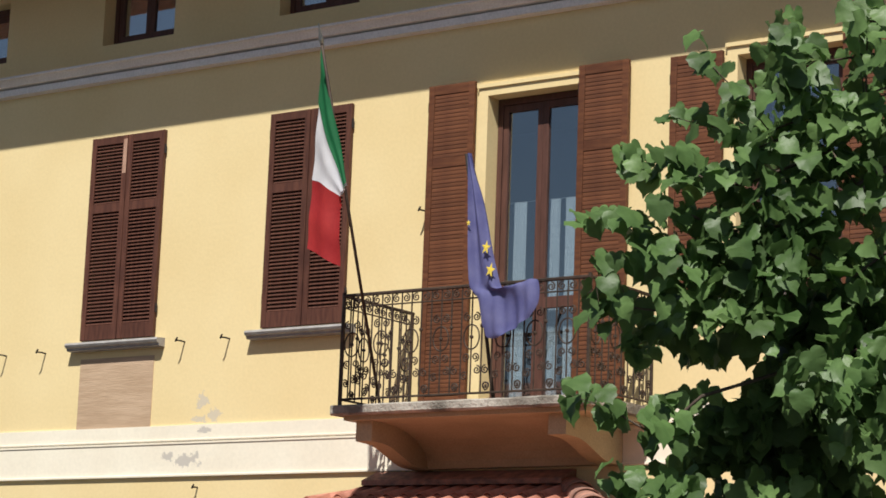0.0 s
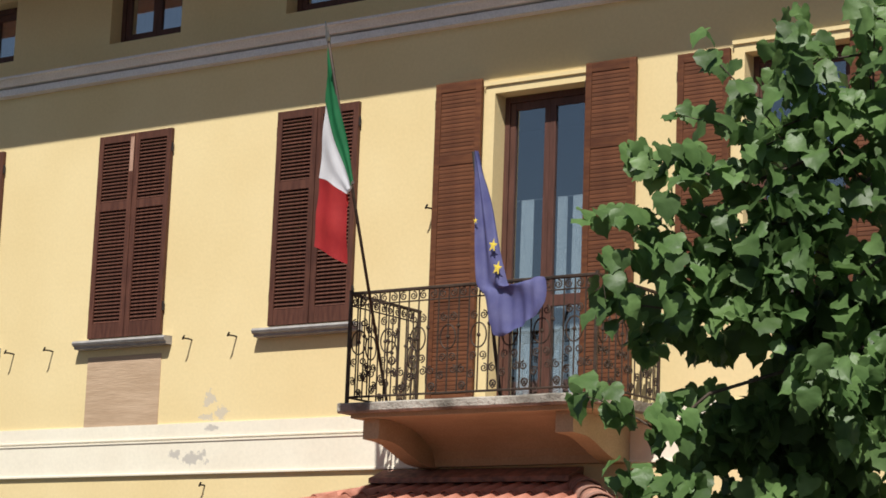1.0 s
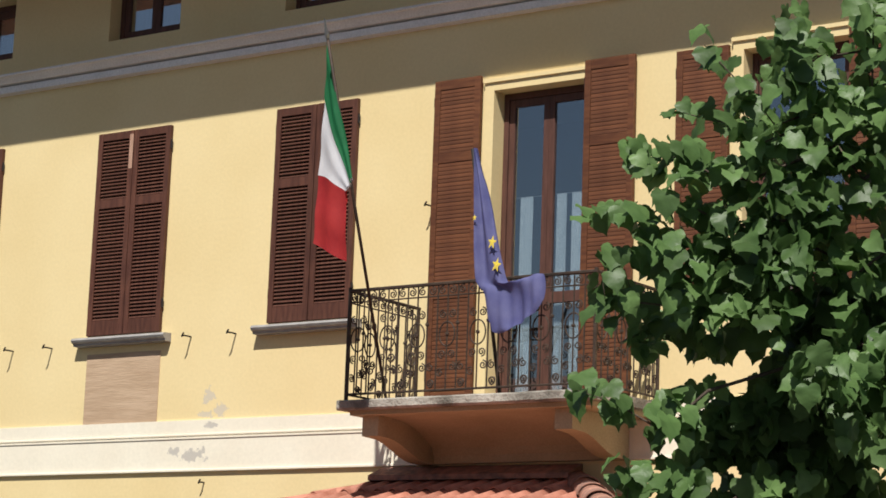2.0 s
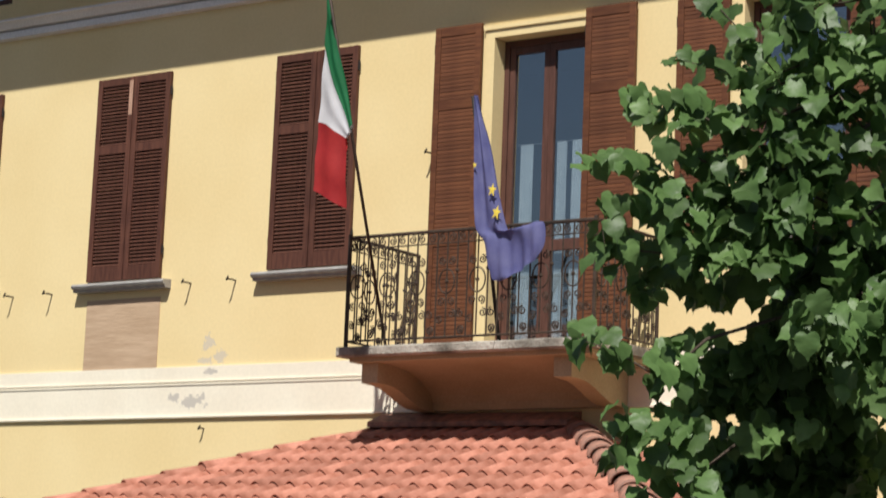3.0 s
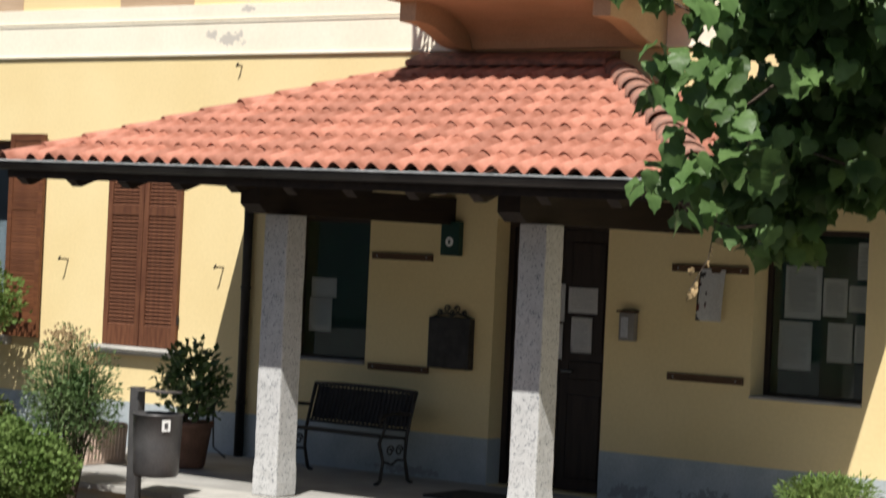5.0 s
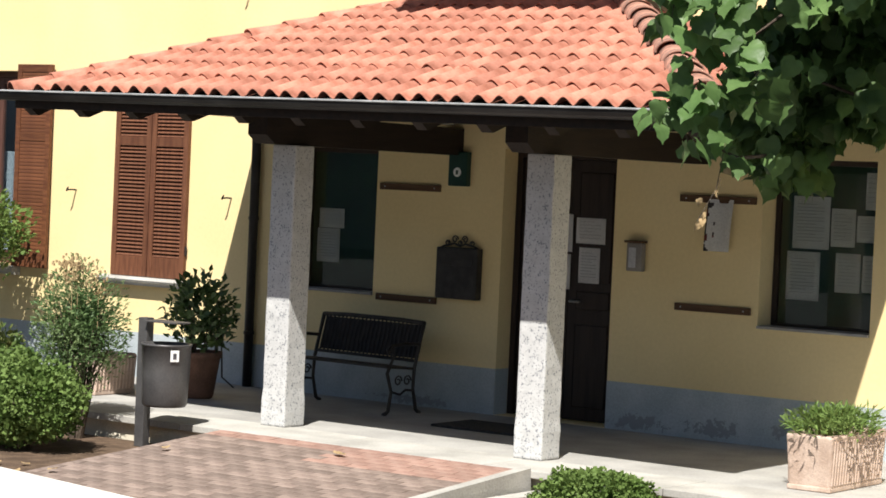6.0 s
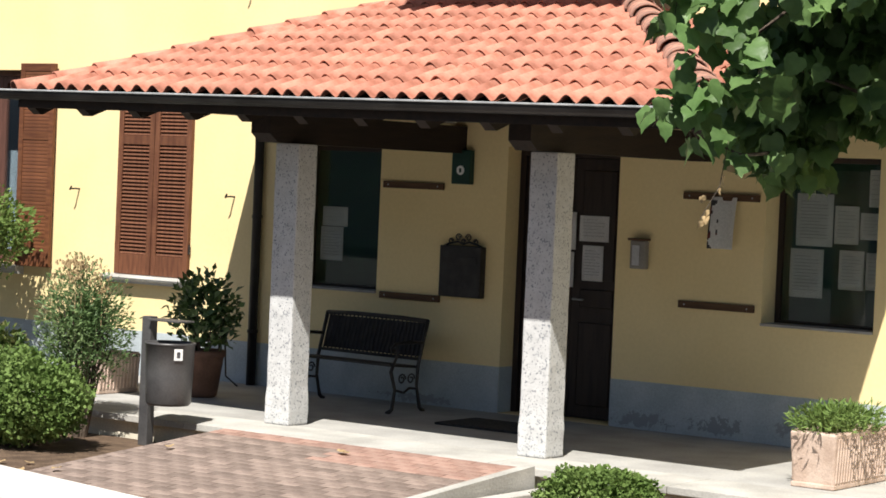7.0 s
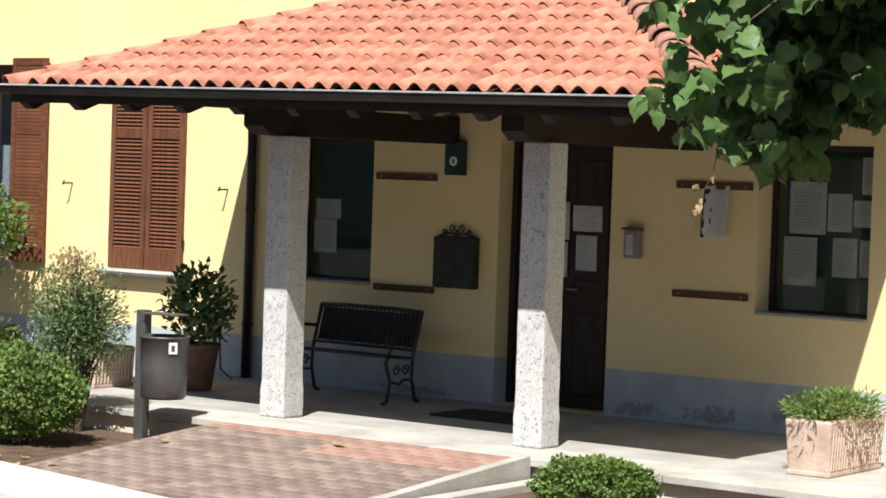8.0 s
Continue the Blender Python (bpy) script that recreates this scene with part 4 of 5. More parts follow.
back = tree.matrix_basis.inverted()
rt = random.Random(11)
top = back @ tree_at(2.9, 0.3, 5.6)
bm = tube(bmesh.new(), [(0, 0, 0), (0.02, 0.01, 0.4), (-0.02, 0.02, 1.6), (0.03, 0, 3.2), tuple(top)], [0.17, 0.125, 0.11, 0.085, 0.03], 10)
part("trunk", bm, BARK, tree, smooth=True)
LIME = [leaf_mesh(0.118, LEAF, "leaf", 0.05, 0.30), leaf_mesh(0.102, LEAF, "leaf", 0.13, 0.42), leaf_mesh(0.128, LEAF, "leaf", -0.07, 0.20)]
inner = []


def leaf_pose(p, wide=1.0):
    """A leaf hanging at p, its tip down and outwards."""
    return Matrix.Translation(p) @ pose(0, 0, 0, 0, 0, rt.gauss(212, 66 * wide)) @ pose(0, 0, 0, rt.gauss(-50, 28 * wide), rt.gauss(0, 28 * wide), 0) @ Matrix.Scale(rt.uniform(0.72, 1.15), 4)


def clump(u, z, ru, rz, deep, v0, dense, single):
    """Leaves round one clump of a bough; the first few are parts of their own."""
    for k in range(max(4, int(dense * ru * rz * 3.14 / 0.0058))):
        a, b, c = rt.uniform(-1, 1), rt.uniform(-1, 1), rt.uniform(-1, 1)
        if a * a + c * c > 1:
            a, c = a * 0.7, c * 0.7
        m = leaf_pose(back @ seen_at(u + a * ru, v0 + b * deep, z + c * rz + 0.03), 0.72 if single else 1.0)
        if k < single:
            share("leaf", LIME[k % 3], tree, m)
        else:
            inner.append(m)


def lean(z, u=9.0):
    """The crown draws back towards its foot, its outer boughs less."""
    return max(0.0, (0.85 if u > 1.30 else 0.12) * (3.3 - z))


for bough in (BOUGH_TOP, BOUGH_LEADER, BOUGH_SHOULDER, BOUGH_FAR_TOP, BOUGH_UPPER, BOUGH_MIDDLE, BOUGH_SECOND, BOUGH_LOW, BOUGH_SIDE, BOUGH_SPRAY, BOUGH_BOTTOM, BOUGH_HANGING, BOUGH_LOWEST):
    line = [back @ seen_at(u, 0.03 + lean(z, u), z) for u, z, ru, rz in sorted(bough)]
    if bough[0][1] > 3.0:
        line.append(back @ tree_at(2.88, 0.32, min(5.2, bough[-1][1] + 0.8)))
    part("limb", tube(bmesh.new(), line, [0.002 + 0.0011 * i for i in range(len(line))], 6), BARK, tree, smooth=True)
    for u, z, ru, rz in bough:
        edge = u < 1.3
        clump(u, z, ru, rz, 0.10 + 1.2 * ru if edge else 0.35, lean(z, u) + (0.0 if edge else 0.12), 2.5 if edge else 3.8, 6 if u < 1.2 else 0)
for bough in (INNER_UPPER, INNER_MIDDLE, INNER_LOWER, INNER_LOWEST):
    for u, z, ru, rz in bough:
        clump(u, z, ru * 1.12, rz * 1.12, 0.40, 0.62 + lean(z), 9.0, 0)
for u, z, ru, rz in CROWN_SHADE:
    clump(u, z, ru, rz, 0.32, -0.38, 3.6, 0)
for u, z, ru, rz in CROWN_SCREEN:
    clump(u, z, ru, rz, 0.7, 0.7, 2.4, 0)
DRYLEAF = leaf_mesh(0.034, LEAF_DRY, "dry_leaf", 0.3, 0.5)
for u, z in ((1.12, 2.16), (1.10, 2.11), (1.09, 2.06), (1.00, 2.02), (1.02, 1.96), (1.00, 1.91), (1.03, 1.93)):
    share("dry_leaf", DRYLEAF, tree, Matrix.Translation(back @ tree_at(u, 0.0, z)) @ pose(0, 0, 0, rt.gauss(-70, 20), rt.gauss(0, 25), rt.uniform(90, 270)))
part("twig", tube(bmesh.new(), [back @ tree_at(1.11, 0.0, 2.28), back @ tree_at(1.08, 0.0, 2.07), back @ tree_at(1.00, 0.0, 1.92)], 0.002, 5), BARK, tree)
for k in range(2):
    tagged(part("crown", cloud(LIME[k + 1], inner[k::3]), None, tree), kind="stuff")
crown = part("crown", cloud(LIME[0], inner[2::3]), None, tree)
tagged(crown, kind="stuff")


# ------------------------------------------------------------------ shrubs
def shrub(name, at, rx, ry, rz, count, size, mat, label, stems=6, lift=0.0, seed=1, shell=0.55, category="shrub", slim=0.5, squash=1.0):
    s = thing(name, at, label, category)
    r = random.Random(seed)
    bm = bmesh.new()
    for _ in range(stems):
        a = r.uniform(0, 6.28)
        tip = Vector((rx * 0.6 * math.cos(a), ry * 0.6 * math.sin(a), lift + rz * r.uniform(0.7, 1.5)))
        tube(bm, [(0.12 * rx * math.cos(a), 0.12 * ry * math.sin(a), -0.02), tip * 0.55 + Vector((0, 0, 0.06)), tip], [0.011, 0.008, 0.003], 5)
    tagged(part("stem", bm, BARK, s), kind="stuff")
    bm = bmesh.new()
    bm.faces.new([bm.verts.new((x * size, y * size, z * size)) for x, y, z in ((0, 0, 0), (slim, 0.45, 0.12), (0, 1.0, -0.1), (-slim, 0.45, 0.12))])
    lf = mesh_of(bm, "leaf", mat, True)
    poses = []
    for _ in range(count):
        v = Vector((r.gauss(0, 1), r.gauss(0, 1), r.gauss(0, 1))).normalized() * (shell + (1 - shell) * r.random()) 
        bumpy = 1 + 0.22 * noise.noise(v * 2.6 + Vector((seed, 0, 0))) + 0.10 * noise.noise(v * 7)
        p = Vector((v.x * rx, v.y * ry, lift + rz + v.z * rz * squash)) * 1.0
        p = Vector((p.x * bumpy, p.y * bumpy, lift + rz + (p.z - lift - rz) * bumpy))
        if p.z < 0.01:
            p.z = r.uniform(0.01, 0.12)
        poses.append(Matrix.Translation(p) @ Vector((v.x, v.y, abs(v.z) * 0.5 + 0.4)).to_track_quat("Y", "Z").to_matrix().to_4x4() @ pose(0, 0, 0, r.gauss(0, 35), r.gauss(0, 50), r.gauss(0, 35)) @ Matrix.Scale(r.uniform(0.6, 1.25), 4))
    f = part("foliage", cloud(lf, poses), None, s)
    f["kind"] = "stuff"
    return s


shrub("clipped_hedge", (-12.95, -4.10, -0.19), 0.62, 0.45, 0.37, 14000, 0.036, LEAF_BOX, "rounded clipped hedge bush with small bright leaves", 8, 0.0, 3, 0.60)
feathery = shrub("feathery_shrub", (-13.14, -3.25, -0.19), 0.44, 0.38, 0.54, 9500, 0.052, LEAF_FINE, "feathery pale green shrub with dry seed heads above", 30, 0.34, 5, 0.10, slim=0.15)
rs = random.Random(31)
for k in range(10):
    a, d = rs.uniform(0, 6.28), rs.uniform(0.05, 0.36)
    foot = Vector((d * math.cos(a), d * math.sin(a) * 0.8, rs.uniform(1.22, 1.40) - 0.45 * d))
    head = tube(bmesh.new(), [foot - Vector((0, 0, 0.25)), foot, foot + Vector((rs.uniform(-0.05, 0.05), rs.uniform(-0.05, 0.05), 0.20))], [0.003, 0.0025, 0.0015], 4)
    for _ in range(26):
        q = foot + Vector((rs.gauss(0, 0.035), rs.gauss(0, 0.035), rs.uniform(0.0, 0.22)))
        box(head, q.x - 0.006, q.x + 0.006, q.y - 0.006, q.y + 0.006, q.z - 0.010, q.z + 0.010)
    part("seed_head", head, LEAF_DRY, feathery, "dry tan seed head")
shrub("red_tipped_shrub", (-14.15, -3.35, -0.19), 0.46, 0.38, 0.42, 4600, 0.046, LEAF_RED, "low green shrub with reddish leaf tips", 8, 0.05, 7, 0.5)
shrub("tall_shrub", (-17.36, -0.80, -0.22), 0.90, 0.62, 0.50, 8500, 0.072, LEAF_BOX, "tall leafy shrub before the ground floor window", 12, 1.04, 9, 0.05, slim=0.26)
shrub("ball_bush", (-7.75, -3.85, -0.19), 0.41, 0.38, 0.19, 10000, 0.030, LEAF_BOX, "small rounded bush beside the porch step", 6, 0.0, 13, 0.72)


# ------------------------------------------------------------------ litter bin
bin_thing = thing("litter_bin", (-12.45, -3.20, -0.19), "dark grey litter bin hung on a square steel post", "litter bin")
part("post", cube(-0.048, 0.048, -0.04, 0.04, 0, 1.04, 0.006), BIN, bin_thing)
bm = lathe(bmesh.new(), [(0.03, 0.35), (0.165, 0.35), (0.180, 0.37), (0.190, 0.60), (0.197, 0.83), (0.205, 0.835), (0.205, 0.85), (0.188, 0.85), (0.180, 0.80), (0.17, 0.42), (0.03, 0.41)], 28)
o = part("bucket", bm, BIN, bin_thing, smooth=True)
o.matrix_basis = pose(0.25, -0.02, 0)
part("lid", cube(0.05, 0.40, -0.09, 0.09, 1.012, 1.026, 0.004), BIN, bin_thing, "flat steel rain lid")
sticker = part("sticker", cube(-0.035, 0.035, -0.003, 0.0, -0.045, 0.045), WHITE, bin_thing, "small white sticker with a dark sign")
sticker.matrix_basis = pose(0.25 + 0.205 * math.cos(-0.5), -0.02 + 0.205 * math.sin(-0.5), 0.765, 0, 0, 61.4)
mark = part("mark", cube(-0.014, 0.014, -0.006, -0.003, -0.025, 0.022), INK, bin_thing)
mark.matrix_basis = sticker.matrix_basis.copy()

# ------------------------------------------------------------------ pots and planters
pot = thing("round_pot", (-13.60, -1.30, 0), "brown clay pot with a dark glossy shrub", "plant pot")
part("body", lathe(bmesh.new(), [(0.02, 0.0), (0.15, 0.0), (0.165, 0.02), (0.215, 0.36), (0.235, 0.37), (0.235, 0.42), (0.20, 0.42), (0.19, 0.36), (0.02, 0.36)], 24), CLAYPOT, pot, smooth=True)
shrub("potted_shrub", (-13.57, -1.30, 0.36), 0.34, 0.32, 0.37, 1000, 0.082, LEAF_DARK, "dark green glossy shrub growing in a clay pot", 7, 0.02, 17, 0.35, "potted plant", slim=0.3)


def trough(at, wx, wy, h, label, turn=0.0):
    p = thing("planter_trough", at, label, "planter", "terracotta troughs", turn)
    bm = bmesh.new()
    a = [(-wx / 2 * f, wx / 2 * f, -wy / 2 * f, wy / 2 * f, z) for f, z in ((0.90, 0.0), (1.0, h))]
    rings = []
    for x0, x1, y0, y1, z in a + [(-wx / 2 + 0.03, wx / 2 - 0.03, -wy / 2 + 0.03, wy / 2 - 0.03, h), (-wx / 2 + 0.04, wx / 2 - 0.04, -wy / 2 + 0.04, wy / 2 - 0.04, h - 0.05)]:
        rings.append([bm.verts.new(v) for v in ((x0, y0, z), (x1, y0, z), (x1, y1, z), (x0, y1, z))])
    for r0, r1 in zip(rings, rings[1:]):
        for k in range(4):
            bm.faces.new((r0[k], r0[(k + 1) % 4], r1[(k + 1) % 4], r1[k]))
    bm.faces.new(rings[0])
    bm.faces.new(rings[-1])
    bmesh.ops.bevel(bm, geom=[e for e in bm.edges if abs(e.verts[0].co.z - e.verts[1].co.z) > 0.2 or min(v.co.z for v in e.verts) > h - 0.001], offset=0.022, segments=3, affect="EDGES", profile=0.5)
    part("body", bm, TERRACOTTA, p, smooth=False)
    part("foot", cube(-wx / 2 * 0.93, wx / 2 * 0.93, -wy / 2 * 0.93, wy / 2 * 0.93, 0.0, 0.035, 0.008), TERRACOTTA, p)
    n = int(wy / 0.045)
    rib = mesh_of(prism(bmesh.new(), [(-0.011, 0), (-0.006, 0.009), (0.006, 0.009), (0.011, 0)], 0.0, h * 0.78), "rib", TERRACOTTA)
    for s in (1, -1):
        for k in range(n):
            y = -wy / 2 * 0.86 + wy * 0.86 * k / (n - 1)
            m = Matrix.Translation((s * (wx / 2 * 0.915 - 0.002), y, h * 0.12)) @ Matrix(((0, 0, s, 0), (0, 1, 0, 0), (1, 0, 0, 0), (0, 0, 0, 1))) @ pose(0, 0, 0, 0, -math.degrees(math.atan(wx / 2 * 0.10 / h)), 0)
            share("rib", rib, p, m)
    return p


trough((-7.03, -1.78, 0), 0.36, 0.92, 0.40, "pale terracotta trough with ribbed sides on the porch edge")
shrub("trough_plant", (-7.03, -1.85, 0.34), 0.30, 0.52, 0.12, 2200, 0.070, LEAF_BOX, "light green feathery plants in a terracotta trough", 8, 0.0, 19, 0.2, "potted plant", slim=0.11)
trough((-14.30, -1.75, 0), 0.30, 0.55, 0.36, "pale terracotta trough with ribbed sides near the downpipe")

stand = thing("iron_stand", (-14.12, -0.42, 0), "thin black iron stand against the wall", "stand")
for a in (0.4, 2.5, 4.6):
    part("leg", tube(bmesh.new(), [(0.17 * math.cos(a), 0.17 * math.sin(a), 0.008), (0.05 * math.cos(a), 0.05 * math.sin(a), 0.10), (0.03 * math.cos(a), 0.03 * math.sin(a), 0.45), (0.10 * math.cos(a), 0.10 * math.sin(a), 0.62)], 0.009, 6), BLACKIRON, stand)
part("hoop", tube(bmesh.new(), [(0.10 * math.cos(k * math.pi / 8), 0.10 * math.sin(k * math.pi / 8), 0.62) for k in range(17)], 0.008, 6), BLACKIRON, stand)

# ------------------------------------------------------------------ bench
bench = thing("garden_bench", (-12.30, -0.66, 0), "black cast iron garden bench with slatted back", "bench", turn=-4)
HW = 0.60
for s in (-1, 1):
    x = s * HW
    part("front_leg", tube(bmesh.new(), [(x, -0.26, 0.0), (x, -0.20, 0.03), (x, -0.17, 0.20), (x, -0.23, 0.36), (x, -0.20, 0.42)], [0.022, 0.017, 0.014, 0.016, 0.016], 8), BLACKIRON, bench, smooth=True)
    part("rear_leg", tube(bmesh.new(), [(x, 0.22, 0.0), (x, 0.17, 0.03), (x, 0.12, 0.22), (x, 0.13, 0.40), (x, 0.19, 0.62), (x, 0.24, 0.80)], [0.022, 0.017, 0.014, 0.016, 0.016, 0.018], 8), BLACKIRON, bench, smooth=True)
    part("armrest", tube(bmesh.new(), [(x, 0.19, 0.60), (x, 0.0, 0.615), (x, -0.18, 0.60), (x, -0.24, 0.565), (x, -0.22, 0.53), (x, -0.19, 0.545)], 0.015, 8), BLACKIRON, bench, smooth=True)
    part("arm_post", tube(bmesh.new(), [(x, -0.20, 0.42), (x, -0.15, 0.50), (x, -0.18, 0.60)], 0.012, 8), BLACKIRON, bench, smooth=True)
    part("brace", tube(bmesh.new(), [(x, -0.17, 0.20), (x, -0.05, 0.17), (x, 0.02, 0.21), (x, 0.12, 0.20)], 0.011, 8), BLACKIRON, bench, smooth=True)
    for y in (-0.08, 0.04):
        part("scroll", tube(bmesh.new(), [(x, y + 0.05 * math.cos(k * 0.5) * (1 - k / 24), 0.29 + 0.05 * math.sin(k * 0.5) * (1 - k / 24)) for k in range(18)], 0.008, 5), BLACKIRON, bench)
for k in range(7):
    y = -0.22 + 0.058 * k
    part("seat_slat", cube(-HW, HW, y - 0.024, y + 0.024, 0.405 - 0.004 * k, 0.425 - 0.004 * k, 0.004), BLACKIRON, bench)
part("back_rail", tube(bmesh.new(), [(-HW, 0.24, 0.79), (-HW * 0.5, 0.245, 0.80), (0, 0.25, 0.80), (HW * 0.5, 0.245, 0.80), (HW, 0.24, 0.79)], 0.020, 8), BLACKIRON, bench, smooth=True)
part("back_rail", tube(bmesh.new(), [(-HW, 0.15, 0.46), (HW, 0.15, 0.46)], 0.014, 8), BLACKIRON, bench, smooth=True)
part("back_panel", cube(-HW + 0.03, HW - 0.03, -0.006, 0.006, 0.0, 0.30), BLACKIRON, bench).matrix_basis = pose(0, 0.165, 0.48, -15)
for k in range(24):
    x = -HW + 0.05 + k * 0.048
    part("back_bar", tube(bmesh.new(), [(x, 0.143, 0.47), (x, 0.228, 0.79)], 0.008, 5), BLACKIRON, bench)

# ------------------------------------------------------------------ entrance and porch wall
door = tagged(new("door_2"), "closed dark brown double entrance door with notices", "door", "", "structure")
door.matrix_basis = pose(ENTRANCE[0], 0.20, 0)
DW = ENTRANCE[1] - ENTRANCE[0]
for a, b, c, d in ((0.002, 0.06, 0.0, 2.358), (DW - 0.06, DW - 0.002, 0.0, 2.358), (0.061, DW - 0.061, 2.29, 2.358)):
    part("door_frame", cube(a, b, 0, 0.09, c, d, 0.004), DOORWOOD, door)
for k in range(2):
    a = 0.062 + k * (DW - 0.124) / 2
    b = a + (DW - 0.124) / 2 - 0.004
    leaf = part("door_leaf", cube(a, b, 0.03, 0.075, 0.01, 2.285, 0.003), DOORWOOD, door)
    for z0, z1 in ((0.12, 0.85), (0.98, 1.14), (1.22, 2.18)):
        part("panel", cube(a + 0.09, b - 0.09, 0.018, 0.032, z0, z1, 0.012), DOORWOOD, leaf)
part("handle", tube(bmesh.new(), [(DW / 2 + 0.05, 0.03, 1.05), (DW / 2 + 0.05, -0.03, 1.05), (DW / 2 + 0.16, -0.03, 1.05)], 0.010, 8), STEEL, door, "steel lever handle")


def sheet(at, w, h, lines, label, tint=PAPER, turn=0.0):
    """A pinned sheet with rows of faint print."""
    s = thing("paper_notice", at, label, "notice", "paper notices")
    bm = bmesh.new()
    n = 6
    rows = [[bm.verts.new((w * i / n, -0.004 * math.sin(i * 1.3 + k) * (k / 4), -h * k / 4)) for i in range(n + 1)] for k in range(5)]
    for k in range(4):
        for i in range(n):
            bm.faces.new((rows[k][i], rows[k][i + 1], rows[k + 1][i + 1], rows[k + 1][i]))
    bmesh.ops.solidify(bm, geom=list(bm.faces), thickness=0.0012)
    part("sheet", bm, tint, s, smooth=True)
    bm = bmesh.new()
    for k in range(lines):
        z = -h * (0.14 + 0.76 * k / max(1, lines))
        box(bm, w * 0.12, w * (0.86 - 0.22 * ((k * 7) % 3 == 0)), -0.0085, -0.0078, z - h * 0.012, z)
    part("print", bm, GREYINK, s, "rows of faint print")
    return s


DY = 0.212
sheet((-10.575, DY, 1.785), 0.30, 0.225, 6, "white landscape notice taped to the dark door")
sheet((-10.535, DY, 1.525), 0.215, 0.31, 9, "white portrait notice taped to the dark door")
sheet((-10.86, DY, 1.81), 0.25, 0.33, 9, "white portrait notice taped to the dark door")
sheet((-10.84, DY, 1.46), 0.22, 0.31, 8, "white portrait notice taped to the dark door")


def notice_board(name, hole, label):
    x0, x1, z0, z1 = hole
    w = tagged(new(name), label, "window", "", "structure")
    w.matrix_basis = pose(x0, 0.24, z0)
    W, H = x1 - x0, z1 - z0
    for a, b, c, d in ((0.002, 0.045, 0, H), (W - 0.045, W - 0.002, 0, H), (0.046, W - 0.046, H - 0.045, H - 0.002), (0.046, W - 0.046, 0.002, 0.045)):
        part("window_frame", cube(a, b, -0.01, 0.06, c, d, 0.004), DOORWOOD, w)
    part("board", cube(0.044, W - 0.044, 0.032, 0.05, 0.044, H - 0.044), GREENBOARD, w, "dark green pin board")
    p = part("pane", cube(0.044, W - 0.044, 0.004, 0.010, 0.044, H - 0.044), CLEAR, w)
    p.visible_shadow = False
    s = thing("window_sill", ((x0 + x1) / 2, 0, z0), "thin grey stone sill of a notice window", "window sill", "window sills")
    part("slab", cube(-W / 2 + 0.004, W / 2 - 0.004, -0.025, 0.225, -0.0, 0.022, 0.004), SILL, s)


notice_board("window_10", NOTICE_A, "recessed notice window with a dark green board")
notice_board("window_11", NOTICE_B, "recessed notice window with a dark green board full of papers")
for x, z, w, h, n in ((-8.50, 2.06, 0.33, 0.43, 12), (-8.54, 1.605, 0.30, 0.40, 11), (-8.155, 1.97, 0.215, 0.31, 8), (-7.925, 1.92, 0.20, 0.215, 6), (-8.10, 1.61, 0.22, 0.32, 9), (-7.86, 1.60, 0.15, 0.30, 7), (-7.86, 2.27, 0.15, 0.30, 6)):
    sheet((x, 0.262, z), w, h, n, "white printed notice pinned on the green board")
for x, z, w, h, n in ((-13.505, 1.745, 0.30, 0.185, 4), (-13.52, 1.555, 0.27, 0.32, 9)):
    sheet((x, 0.262, z), w, h, n, "white notice pinned on the green board")

for x, z, w in ((-12.58, 1.98, 0.68), (-12.575, 0.965, 0.68), (-9.415, 2.0, 0.71), (-9.42, 1.09, 0.71)):
    bar = thing("wall_batten", (x, 0, z), "dark brown wooden batten screwed to the wall", "batten", "wall battens")
    strip = part("batten", cube(0, w, -0.028, -0.001, -0.03, 0.03, 0.004), BARWOOD, bar)
    for dx in (0.06, w - 0.06):
        part("screw", tube(bmesh.new(), [(dx, -0.028, 0), (dx, -0.031, 0)], 0.008, 8), STEEL, strip)

aed = thing("green_cabinet", (-11.68, 0, 2.165), "small dark green wall cabinet with a white emblem", "wall cabinet")
aed_body = part("body", cube(-0.10, 0.10, -0.075, -0.001, -0.155, 0.155, 0.012), GREENBOX, aed)
bm = tube(bmesh.new(), [(0, -0.075, -0.03), (0, -0.078, -0.03)], 0.042, 20)
part("emblem", bm, WHITE, aed_body, "white round emblem")
part("mark", cube(-0.011, 0.011, -0.081, -0.078, -0.050, -0.012), GREENBOX, aed_body)

board = thing("iron_letter_box", (-11.635, 0, 1.0), "black wrought iron letter box with a scrolled crest", "letter box")
board_body = part("body", cube(-0.225, 0.225, -0.09, -0.001, 0.0, 0.46, 0.012), BLACKIRON, board)
part("flap", cube(-0.18, 0.18, -0.098, -0.09, 0.30, 0.36, 0.003), BLACKIRON, board_body)
for x, z, r, turn in ((-0.055, 0.535, 0.034, 1), (0.055, 0.535, 0.034, -1), (-0.135, 0.500, 0.026, 1), (0.135, 0.500, 0.026, -1), (0.0, 0.500, 0.024, 1)):
    part("crest_scroll", tube(bmesh.new(), [(x + turn * r * math.cos(a * 0.5) * (1 - a / 24), -0.045, z + r * math.sin(a * 0.5) * (1 - a / 24)) for a in range(17)], 0.007, 5), BLACKIRON, board)
part("crest_arch", tube(bmesh.new(), [(-0.21, -0.045, 0.455), (-0.16, -0.045, 0.475), (-0.06, -0.045, 0.497), (0.0, -0.045, 0.475), (0.06, -0.045, 0.497), (0.16, -0.045, 0.475), (0.21, -0.045, 0.455)], 0.009, 6), BLACKIRON, board)
